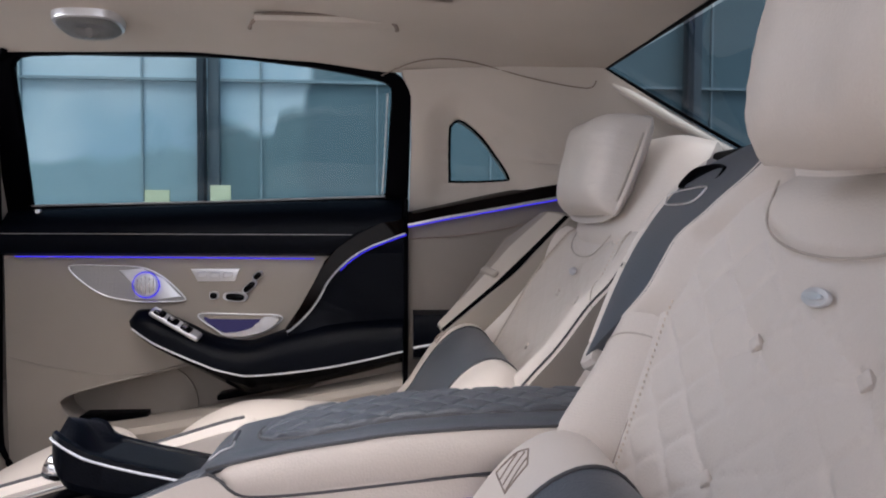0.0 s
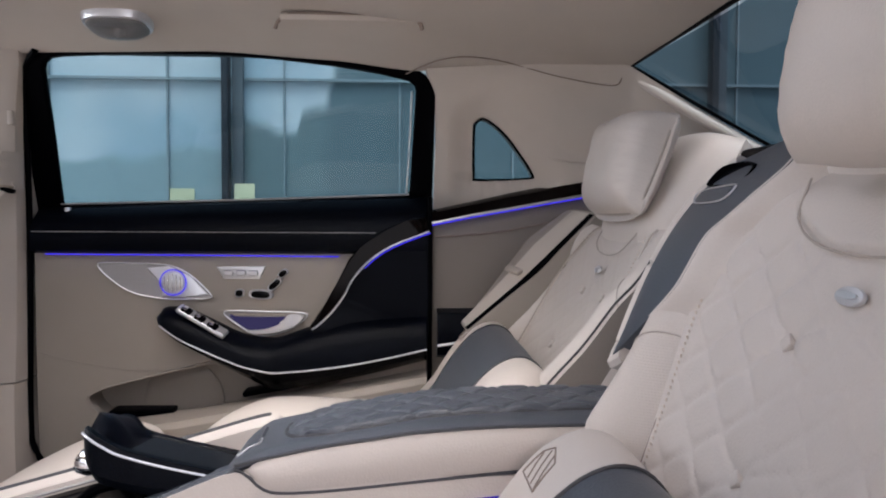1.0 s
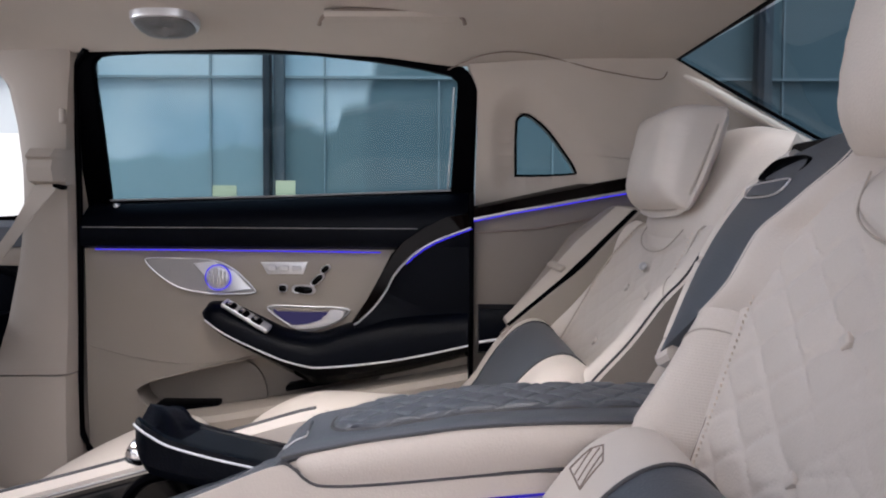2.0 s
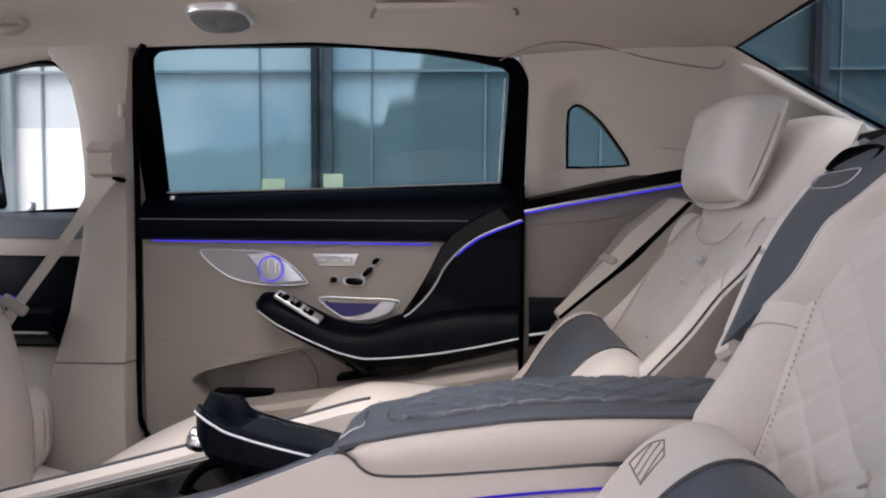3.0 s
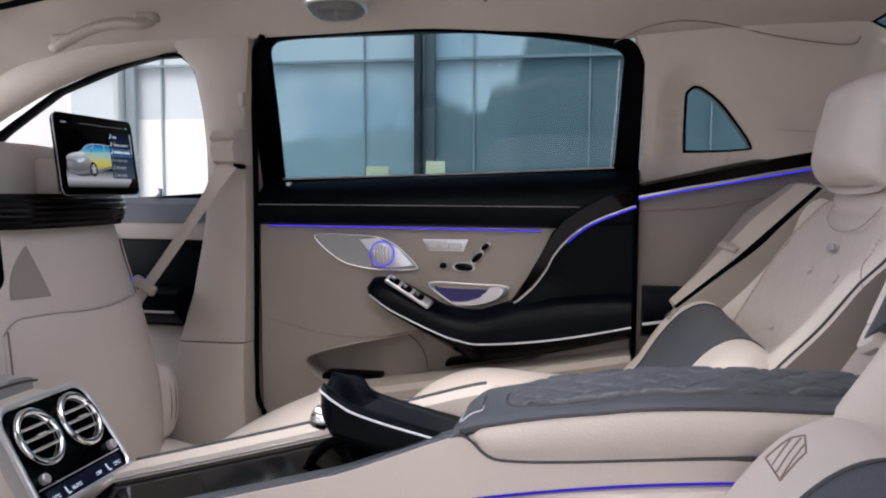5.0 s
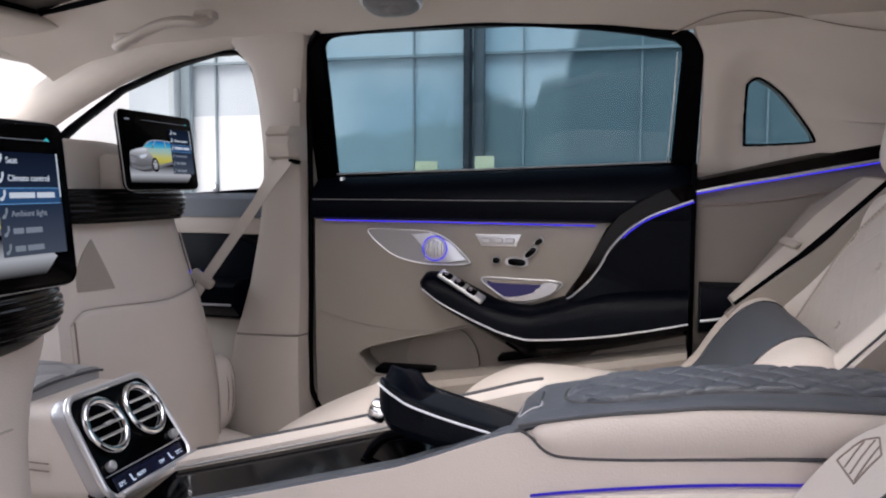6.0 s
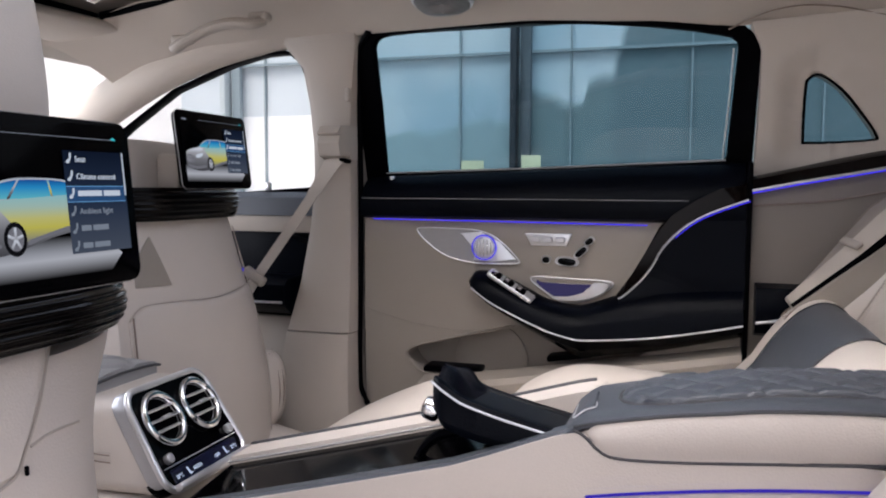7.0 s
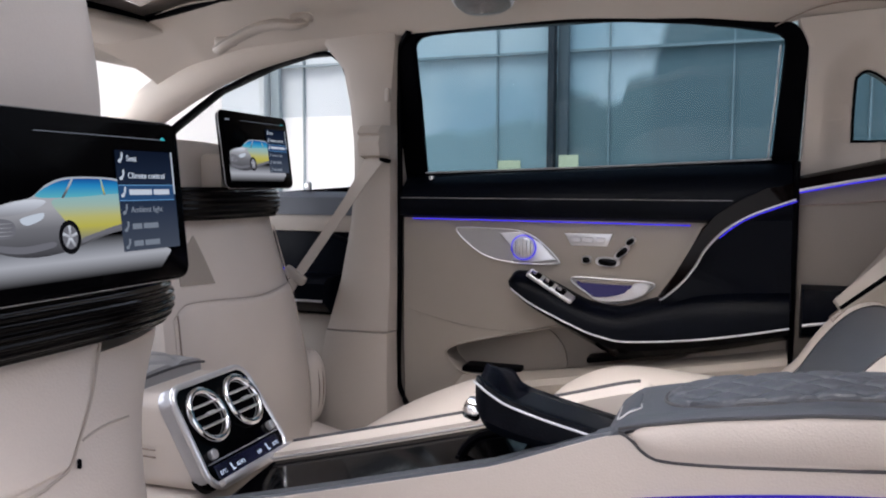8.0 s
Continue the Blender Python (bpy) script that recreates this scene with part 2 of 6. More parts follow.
@functools.lru_cache(maxsize=None)
def spline_rows(table, n):
    return smooth_line([(a, b, 0) for a, b in table], n)


def spline_table(table, x, n=10):
    """Smooth value from rows of (x, value), by a curve through them."""
    rows = spline_rows(tuple(table), n)
    if x <= rows[0].x:
        return rows[0].y
    for p, q in zip(rows, rows[1:]):
        if x <= q.x:
            return p.y + (q.y - p.y) * (x - p.x) / max(q.x - p.x, 1e-9)
    return rows[-1].y


def rounded_rect(w, h, r, n=6):
    """Outline of a rectangle of half sizes w, h with round corners."""
    return [(cx + r * math.cos(a), cy + r * math.sin(a)) for cx, cy, a0 in ((w - r, h - r, 0), (r - w, h - r, 90), (r - w, r - h, 180), (w - r, r - h, 270)) for a in (radians(a0 + 90 * k / n) for k in range(n + 1))]


def diamonds(u, v, pitch_u, pitch_v, depth):
    """Height of a quilted surface, puffed between crossing seams."""
    a, b = u / pitch_u + v / pitch_v, u / pitch_u - v / pitch_v
    e = abs(math.sin(math.pi * a)) * abs(math.sin(math.pi * b))
    return depth * (1 - (1 - min(1, e * 2.0)) ** 3) - depth


# ---- the cabin's main forms ----
CENTRE = 0.93


def side_y(x, z):
    """The inner face of the greenhouse: leans inwards upwards and tapers to the rear."""
    return 1.735 - 0.38 * (z - 0.775) - (0.085 * (max(0.0, x - 0.1) / 0.387) ** 1.5)


def door_y(x, z):
    return 1.68


ROOF_EDGE = [(-1.9, 0.60), (-1.50, 0.845), (-1.35, 0.935), (-1.19, 1.014), (-1.02, 1.062), (-0.87, 1.084), (-0.63, 1.097), (-0.32, 1.103), (-0.09, 1.09), (0.08, 1.072), (0.3, 1.075), (0.5, 1.07)]


def roof_z(x, k):
    """Headliner height, k = 0 at the middle of the car and 1 at its side."""
    crown = lerp_table([(-1.45, 0.17), (-1.2, 0.10), (-0.9, 0.07), (-0.3, 0.055), (0.1, 0.055), (0.5, 0.004)], x)
    return lerp_table(ROOF_EDGE, x) + crown * (1 - abs(k) ** 4)


def headliner():
    bm = bmesh.new()
    xs = [-1.30 + 1.80 * i / 50 for i in range(51)]
    rows = []
    for up in (0.0, 0.03):
        g = []
        for x in xs:
            z1 = lerp_table(ROOF_EDGE, x)
            e = side_y(x, z1) - CENTRE
            g.append([bm.verts.new((x, CENTRE + e * k, roof_z(x, k) + up)) for k in (-1 + 2 * j / 40 for j in range(41))])
        rows.append(g)
    # front opening for the sunroof; rear one added, unseen, for light from above
    hole = lambda i, j: 9 <= j <= 31 and -1.16 < xs[i] < -0.93 or 9 <= j <= 29 and -0.62 < xs[i] < 0.16
    for g in rows:
        for i in range(50):
            for j in range(40):
                if not hole(i, j):
                    bm.faces.new((g[i][j], g[i + 1][j], g[i + 1][j + 1], g[i][j + 1]))
    ob = part("ceiling", bm, suede)
    return tagged(ob, "beige suede headliner of the car, softly arched", "ceiling", kind="structure")


headliner()
# roof skin above the headliner, and the dark sunroof in its opening
def roof_skin():
    """Outer roof round the glass panel, in four strips."""
    bms = []
    for x0, x1, y0, y1 in ((-1.24, -0.65, 0.13, 1.73), (0.20, 0.47, 0.13, 1.73), (-0.65, 0.20, 0.13, 0.5), (-0.65, 0.20, 1.33, 1.73)):
        secs = []
        for i in range(7):
            x = x0 + (x1 - x0) * i / 6
            low = [(x, y, 1.215 - 0.10 * (abs(y - CENTRE) / 0.8) ** 4 - 0.14 * max(0, x - 0.1) - 0.10 * max(0, -0.9 - x)) for y in (y0 + (y1 - y0) * k / 16 for k in range(17))]
            secs.append(low + [(a, b, c + 0.02) for a, b, c in low[::-1]])
        bms.append(loft(secs))
    return join(*bms)


roof = part("roof", roof_skin(), body_paint)
tagged(roof, "dark painted car roof above the headliner", "roof", kind="structure")
sunroof = thing("sunroof", "dark glass sunroof set in the beige headliner", "sunroof")
part("glass_panel", rbox((-1.05, CENTRE, 1.172), (0.36, 0.94, 0.008), 0.003), lacquer, sunroof)
SUN_EDGE = ((-1.16, 0.52), (-1.16, 1.33), (-1.14, 1.36), (-0.96, 1.36), (-0.93, 1.33), (-0.93, 0.52), (-0.96, 0.49), (-1.14, 0.49))
part("seal", tube(smooth_line([(x, y, roof_z(x, (y - CENTRE) / 0.68) + 0.006) for x, y in SUN_EDGE], 4, True), 0.008, 8, True), black_plastic, sunroof)

# unseen glass panel, added to close the roof opening under the fill lamp
roof_glass = thing("window_added_roof", "unseen clear roof panel, added to let light onto the rear seats", "roof window", kind="structure")
rg = part("pane", rbox((-0.22, CENTRE, 1.19), (0.86, 0.80, 0.006), 0), clear_glass, roof_glass)
rg.visible_shadow = False
rail = part("wall_roof_rail", tube(smooth_line([(x, side_y(x, z) + 0.05, z + 0.058) for x, z in ROOF_EDGE[3:]], 4), 0.048, 10), body_paint)
tagged(rail, "dark roof rail behind the headliner edge", "roof rail", kind="structure")

# floor and lower shell
floor = part("floor", rbox((-0.5, CENTRE, -0.02), (3.2, 1.62, 0.04), 0.01), carpet)
tagged(floor, "beige carpeted car floor", "floor", kind="structure")


def body_wall(name, c, size, label, mat=trim_beige):
    return tagged(part(name, rbox(c, size, 0.01), mat), label, "wall", kind="structure")


body_wall("wall_underbody", (-0.5, CENTRE, -0.195), (3.3, 1.6, 0.31), "dark underbody of the car", black_plastic)
body_wall("wall_firewall", (-2.1, CENTRE, 0.35), (0.06, 1.7, 0.7), "dark front bulkhead", black_plastic)
body_wall("wall_rear_shelf", (0.86, CENTRE, 0.86), (0.62, 1.20, 0.04), "dark rear parcel shelf", black_plastic)
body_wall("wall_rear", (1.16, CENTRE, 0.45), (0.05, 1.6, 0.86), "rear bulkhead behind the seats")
# unseen; reaches forward to x = 0.2 to shade the rear cabin
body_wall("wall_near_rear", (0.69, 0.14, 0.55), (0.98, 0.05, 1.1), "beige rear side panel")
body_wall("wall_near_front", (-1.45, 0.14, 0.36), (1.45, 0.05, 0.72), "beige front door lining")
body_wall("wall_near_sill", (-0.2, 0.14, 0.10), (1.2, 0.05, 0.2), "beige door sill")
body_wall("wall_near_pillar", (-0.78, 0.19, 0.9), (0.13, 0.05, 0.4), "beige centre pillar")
body_wall("wall_far_outer", (-0.4, 1.83, 0.36), (3.2, 0.03, 0.78), "outer door skin", body_paint)

# rear window with its bright frame
RW = [Vector((0.487, 1.538, 1.072)), Vector((0.70, 1.484, 0.936)), Vector((0.86, 1.45, 0.84))]
rear_window = thing("window_rear", "dark tinted rear window with a pale trim edge", "window", kind="structure")


def mirrored(p):
    return Vector((p[0], 2 * CENTRE - p[1], p[2]))


pane = bmesh.new()
rows = [(p + Vector((0.01, 0.02, 0.0)), mirrored(p) + Vector((0.01, -0.02, 0.0))) for p in RW]
grid = [[pane.verts.new(a.lerp(b, j / 16) + Vector((0.03 * math.sin(math.pi * j / 16), 0, 0.004 * math.sin(math.pi * j / 16)))) for j in range(17)] for a, b in rows]
for r0, r1 in zip(grid, grid[1:]):
    for j in range(16):
        pane.faces.new((r0[j], r0[j + 1], r1[j + 1], r1[j]))
glass = part("pane", pane, dark_tint, rear_window)
glass.visible_shadow = False
edge = [RW[0] + Vector((-0.004, 0.004, 0.0)), RW[1] + Vector((-0.004, 0.004, 0)), RW[2]]
part("side_trim", tube(smooth_line([p + Vector((-0.002, -0.002, -0.011)) for p in edge], 8), 0.011, 10), leather, rear_window)
part("seal", tube(smooth_line([p + Vector((0.004, -0.010, 0.004)) for p in edge], 8), 0.0035, 8), black_plastic, rear_window)
part("header_seal", tube([RW[0] + Vector((0.01, 0, 0.0)), Vector((0.515, CENTRE, 1.078)), mirrored(RW[0]) + Vector((0.01, 0, 0))], 0.004, 8), black_plastic, rear_window)

# rear quarter: pillar with its small window
QW = smooth_line([(0.203, 0.955, 0), (0.207, 0.973, 0), (0.226, 0.980, 0), (0.263, 0.953, 0), (0.300, 0.909, 0), (0.328, 0.868, 0), (0.318, 0.858, 0), (0.217, 0.856, 0), (0.206, 0.868, 0)], 4, True)
QW = [(p.x, p.y) for p in QW]
QOUT = [(0.122, 0.785), (0.285, 0.825), (0.45, 0.855), (0.62, 0.875), (0.86, 0.84), (0.70, 0.936), (0.487, 1.07), (0.40, 1.078), (0.30, 1.078), (0.20, 1.078), (0.10, 1.074), (0.122, 1.03), (0.124, 0.94)]


def quarter_y(x, z):
    """The pillar's face, dished round the small window."""
    d = min(math.hypot(x - a, z - b) for a, b in QW)
    k = min(1.0, d / 0.06)
    crease = 0.010 * math.exp(-((z - 0.985 + 0.42 * (x - 0.23)) / 0.018) ** 2) * max(0.0, min(1.0, (x - 0.26) / 0.06))
    return side_y(x, z) - 0.020 * k * k * (3 - 2 * k) + crease


quarter = thing("wall_quarter", "beige leather-look rear pillar with a small window", "pillar trim", kind="structure")
part("pillar_trim", ring_plate(QW, QOUT, (0.25, 0.91), quarter_y, 0.05, 180, 20, 0.006), suede, quarter)
qp = part("pane", prism(QW, lambda x, z: side_y(x, z) + 0.025, 0.004), tinted, quarter)
qp.visible_shadow = False
part("window_seal", tube([(x, side_y(x, z) + 0.006, z) for x, z in QW], 0.0035, 6, True), black_plastic, quarter)
part("pillar_seam", tube(smooth_line([(0.062, 1.612, 1.064), (0.09, 1.598, 1.075), (0.128, 1.568, 1.084), (0.176, 1.549, 1.087), (0.232, 1.552, 1.083), (0.288, 1.573, 1.075), (0.36, 1.553, 1.052), (0.455, 1.523, 1.031), (0.475, 1.520, 1.045)], 8), 0.0013, 6), seam_brown, quarter)
# the dimness of this rear side panel is put into its darker leather
part("lower_panel", prism([(0.115, 0.30), (0.115, 0.765), (0.285, 0.80), (0.45, 0.83), (0.75, 0.85), (0.75, 0.30)], lambda x, z: 1.675 - 0.10 * max(0, x - 0.3), 0.05, 0.004), shaded_leather, quarter)
part("seam", tube(smooth_line([(0.12, 1.673, 0.735), (0.25, 1.673, 0.745), (0.37, 1.665, 0.768), (0.46, 1.655, 0.79)], 6), 0.002, 6), seam_brown, quarter)
STRIP = [(0.117, 0.792, 0.767), (0.20, 0.810, 0.784), (0.284, 0.829, 0.799), (0.37, 0.846, 0.815), (0.448, 0.861, 0.829), (0.50, 0.868, 0.837)]
part("wood_strip", loft([[(x, 1.668 - 0.1 * max(0, x - 0.3), a), (x, 1.650 - 0.1 * max(0, x - 0.3), (a + b) / 2 + 0.006), (x, 1.655 - 0.1 * max(0, x - 0.3), b), (x, 1.69, b), (x, 1.69, a)] for x, a, b in STRIP]), wood, quarter, "dark glossy wood strip")
part("strip_trim", tube([(x, 1.653 - 0.1 * max(0, x - 0.3), b - 0.003) for x, a, b in STRIP], 0.003, 8), silver, quarter, "silver trim line")
part("ambient_light", tube([(x, 1.656 - 0.1 * max(0, x - 0.3), b - 0.007) for x, a, b in STRIP], 0.0017, 8), blue_light, quarter, "glowing blue light strip")
part("armrest_pad", loft([[(x, 1.68, 0.585), (x, 1.64, 0.578), (x, 1.625, 0.555), (x, 1.625, 0.512), (x, 1.64, 0.490), (x, 1.68, 0.478)] for x in (0.128, 0.2, 0.3, 0.45)]), black_leather, quarter, "black leather pad")
part("armrest_trim", tube([(0.128, 1.622, 0.512), (0.45, 1.622, 0.565)], 0.003, 8), bright_trim, quarter)

# centre pillar with the belt
BP = [(1.12, -0.90, -0.685, 1.585), (1.075, -0.865, -0.69, 1.60), (1.03, -0.832, -0.70, 1.612), (0.95, -0.822, -0.712, 1.625), (0.86, -0.818, -0.718, 1.635), (0.78, -0.82, -0.72, 1.64), (0.68, -0.828, -0.718, 1.635), (0.55, -0.85, -0.716, 1.625), (0.44, -0.88, -0.716, 1.615), (0.30, -0.905, -0.712, 1.60), (0.15, -0.92, -0.70, 1.585), (0.0, -0.94, -0.67, 1.57)]


def pillar_ring(z, a, b, y):
    e = 0.022
    return [(a, y + 0.12, z), (a, y + e, z), (a + e * 0.3, y + e * 0.3, z), (a + e, y, z), (b - e, y + 0.004, z), (b - e * 0.3, y + e * 0.5, z), (b, y + e * 1.4, z), (b, y + 0.12, z)]


pillar = thing("wall_pillar", "beige centre pillar trim between the two doors", "pillar trim", kind="structure")
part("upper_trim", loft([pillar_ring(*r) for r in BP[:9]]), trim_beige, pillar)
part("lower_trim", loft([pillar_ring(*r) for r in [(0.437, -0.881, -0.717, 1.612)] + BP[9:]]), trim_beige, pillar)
part("door_seal", tube(smooth_line([(-0.66, 1.60, 1.098), (-0.695, 1.632, 1.06), (-0.708, 1.66, 0.95), (-0.712, 1.675, 0.80), (-0.712, 1.672, 0.60), (-0.712, 1.665, 0.35), (-0.70, 1.66, 0.29), (-0.66, 1.66, 0.22)], 6), 0.0065, 8), black_plastic, pillar, "black rubber door seal")
part("end_cap", rbox((-0.722, 1.632, 0.97), (0.012, 0.02, 0.03), 0.004), trim_beige, pillar)

belt = thing("seat_belt", "beige front seat belt hanging from the pillar anchor", "seat belt")
part("anchor_cover", loft([[(-0.775 + dx, 1.625, z), (-0.775 + dx, 1.59, z), (-0.762, 1.575 - b * 2, z), (-0.712, 1.573 - b * 2, z), (-0.700, 1.592, z), (-0.700, 1.63, z)] for z, dx, b in ((0.90, 0.004, 0), (0.882, 0, 0.010), (0.878, 0, 0.004), (0.862, 0.002, 0.008), (0.835, 0.01, 0.004), (0.828, 0.02, -0.01))]), trim_beige, belt)
part("slot", rbox((-0.713, 1.594, 0.826), (0.022, 0.024, 0.010), 0.004, m=pose(0, 0, 0, 0, 20)), black_plastic, belt)


def ribbon(pts, width, thick=0.002):
    """A flat belt: width along w at every point."""
    secs = []
    for q, w in pts:
        q, w = Vector(q), Vector(w).normalized() * width / 2
        t = Vector((0, -thick, 0))
        secs.append([q - w, q + w, q + w + t, q - w + t])
    return loft(secs)


part("webbing", ribbon([((-0.728, 1.588, 0.835), (1, 0, 0.25)), ((-0.78, 1.585, 0.76), (1, 0, 0.6)), ((-0.85, 1.575, 0.66), (1, 0, 0.6)), ((-0.93, 1.565, 0.55), (1, 0, 0.6)), ((-0.99, 1.56, 0.46), (1, 0, 0.6))], 0.062), webbing, belt)
part("tongue", rbox((-0.925, 1.567, 0.567), (0.058, 0.018, 0.024), 0.007, 3, pose(0, 0, 0, 0, 32)), trim_beige, belt, "beige plastic belt slider")
part("tongue_plate", rbox((-0.958, 1.562, 0.525), (0.035, 0.008, 0.05), 0.003, 2, pose(0, 0, 0, 0, 32)), silver, belt)


# ---- rear door, far side ----
GLASS = [(-0.668, 0.800), (-0.660, 0.947), (-0.656, 1.066), (-0.648, 1.080), (-0.632, 1.086), (-0.471, 1.093), (-0.316, 1.093), (-0.201, 1.087), (-0.087, 1.076), (0.002, 1.063), (0.066, 1.050), (0.078, 1.044), (0.082, 1.034), (0.076, 0.940), (0.069, 0.824), (-0.290, 0.809)]
FRAME = [(-0.735, 0.74), (-0.706, 0.948), (-0.694, 1.065), (-0.680, 1.10), (-0.64, 1.116), (-0.471, 1.122), (-0.316, 1.122), (-0.201, 1.116), (-0.087, 1.105), (0.01, 1.093), (0.075, 1.082), (0.108, 1.060), (0.122, 1.030), (0.121, 0.94), (0.118, 0.76), (-0.29, 0.75)]


def belt_drop(x):
    return 0.03 * (x + 0.7) / 0.82


def rear_door():
    door = thing("rear_door", "closed rear car door with beige and black leather lining", "car door")
    frame_ = part("window_frame", ring_plate([(x, z + 0.005) if z > 1.0 else (x, z) for x, z in GLASS], FRAME, (-0.29, 0.95), side_y, 0.014, 200, 2, 0.004), black_plastic, door, "black window frame")
    g = part("window_pane", prism([(x, z + 0.005) if z > 1.0 else (x, z) for x, z in GLASS], lambda x, z: side_y(x, z) + 0.009, 0.004), tinted, door, "tinted blue-grey window glass")
    g.visible_shadow = False
    part("glass_edge", tube([(0.074, side_y(0.07, 1.034) + 0.008, 1.034), (0.07, side_y(0.07, 0.94) + 0.008, 0.94), (0.063, side_y(0.06, 0.828) + 0.008, 0.828)], 0.0018, 6), silver, frame_)
    part("waist_seal", tube([(-0.668, 1.722, 0.800), (-0.29, 1.717, 0.811), (0.069, 1.711, 0.825)], 0.0025, 6), lens_grey, frame_, "thin bright seal along the glass")
    PK = smooth_line([(-0.600, 0.394, 0), (-0.575, 0.412, 0), (-0.495, 0.434, 0), (-0.406, 0.455, 0), (-0.30, 0.474, 0), (-0.18, 0.470, 0), (-0.08, 0.455, 0), (-0.07, 0.43, 0), (-0.14, 0.40, 0), (-0.30, 0.370, 0), (-0.45, 0.350, 0), (-0.55, 0.348, 0), (-0.587, 0.368, 0)], 5, True)
    pk = [(p.x, p.y) for p in PK]
    lining = [(-0.700, 0.12), (-0.704, 0.30), (-0.705, 0.50), (-0.705, 0.703), (-0.40, 0.701), (-0.05, 0.698), (0.106, 0.70), (0.106, 0.40), (0.106, 0.12), (-0.3, 0.12)]
    part("lower_panel", ring_plate(pk, lining, (-0.33, 0.412), lambda x, z: 1.68 + 0.03 * max(0.0, 0.4 - z), 0.085, 220, 8, 0.005), darker_leather, door, "beige leather lower lining")
    secs = []
    for i in range(21):
        x = -0.705 + 0.811 * i / 20
        d = belt_drop(x)
        secs.append([(x, 1.70, 0.699), (x, 1.672, 0.699), (x, 1.660, 0.704), (x, 1.656, 0.715), (x, 1.657, 0.740), (x, 1.662, 0.752 + d * 0.3), (x, 1.676, 0.770 + d * 0.6), (x, 1.698, 0.786 + d), (x, 1.722, 0.792 + d), (x, 1.75, 0.786 + d), (x, 1.75, 0.70)])
    top = part("upper_lining", loft(secs), black_leather, door, "black leather waist rail")
    part("stitch_line", tube([(-0.70 + 0.70 * i / 12, 1.6565, 0.7435) for i in range(13)], 0.0008, 6), lens_grey, top)
    part("ambient_light", tube([(-0.678, 1.668, 0.697), (-0.4, 1.668, 0.6955), (-0.078, 1.668, 0.693)], 0.0013, 8), blue_light, door, "glowing blue light strip")
    part("lock_pin", join(disc((-0.645, 1.700, 0.783), 0.007, 0.020, "Z", 16, 0.002), disc((-0.645, 1.700, 0.772), 0.012, 0.008, "Z", 16, 0.002)), silver, door, "small chrome lock pin")
    # sweeping lacquer band, silver line and black leather behind it
    SW = smooth_line([(-0.135, 0.545, 0), (-0.122, 0.553, 0), (-0.091, 0.583, 0), (-0.068, 0.615, 0), (-0.050, 0.649, 0), (-0.016, 0.687, 0), (0.030, 0.718, 0), (0.108, 0.749, 0)], 6)
    band = [(p.x, p.y) for p in SW] + [(0.108, 0.779), (0.06, 0.768), (0.012, 0.748), (-0.03, 0.715), (-0.055, 0.690), (-0.080, 0.640), (-0.105, 0.595), (-0.136, 0.55)]
    part("wood_band", prism(band, lambda x, z: 1.650, 0.03, 0.004), wood, door, "dark glossy wood band")
    part("silver_line", tube([(p.x + 0.003, 1.648, p.y - 0.002) for p in SW], 0.0018, 8), bright_trim, door, "curved silver trim line")
    part("ambient_curve", tube([(p.x + 0.006, 1.650, p.y - 0.005) for p in SW[28:]], 0.0011, 8), blue_light, door)
    part("rear_lining", prism([(p.x + 0.004, p.y - 0.004) for p in SW] + [(0.110, 0.60), (0.110, 0.535), (-0.13, 0.535)], lambda x, z: 1.660 - 0.02 * max(0, min(1, (0.60 - z) / 0.06)), 0.04, 0.003), black_leather, door, "black leather panel behind the armrest")
    # armrest
    AR = [(-0.447, 0.575, 0.566, 0.556, 1.645), (-0.440, 0.585, 0.556, 0.546, 1.633), (-0.425, 0.588, 0.546, 0.534, 1.625), (-0.39, 0.583, 0.524, 0.508, 1.620), (-0.329, 0.555, 0.496, 0.476, 1.617), (-0.295, 0.538, 0.482, 0.459, 1.616), (-0.269, 0.528, 0.472, 0.446, 1.615), (-0.225, 0.522, 0.461, 0.424, 1.615), (-0.197, 0.525, 0.459, 0.418, 1.615), (-0.129, 0.548, 0.464, 0.428, 1.615), (-0.05, 0.565, 0.474, 0.442, 1.615), (0.03, 0.572, 0.489, 0.460, 1.615), (0.106, 0.575, 0.506, 0.479, 1.615)]
    fine = []
    for k in range(5):
        fine.append(smooth_line([(r[0], r[k], 0) for r in AR], 4))
    st = [(fine[1][i].x, fine[1][i].y, fine[2][i].y, fine[3][i].y, fine[4][i].y) for i in range(len(fine[0]))]
    part("armrest", loft([[(x, 1.69, a), (x, 1.672, a), (x, y + 0.030, a - (a - s) * 0.10), (x, y + 0.012, a - (a - s) * 0.35), (x, y + 0.003, a - (a - s) * 0.65), (x, y, s + 0.001), (x, 1.69, s)] for x, a, s, b, y in st]), black_leather, door, "black leather armrest")
    part("armrest_lower", loft([[(x, y + 0.002, s - 0.001), (x, y + 0.006, (s + b) / 2), (x, y + 0.03, b), (x, 1.69, b), (x, 1.69, s - 0.001)] for x, a, s, b, y in st]), lacquer, door, "glossy black underside of the armrest")
    part("armrest_trim", tube([(x, y - 0.001, s) for x, a, s, b, y in st[5:]], 0.0019, 8), bright_trim, door, "silver trim along the armrest")
    # switches on the front of the armrest
    panel = part("switch_panel", rbox((-0.352, 1.634, 0.562), (0.112, 0.030, 0.012), 0.0055, 3, pose(0, 0, 0, 18, 31, 0)), silver, door, "silver window switch panel")
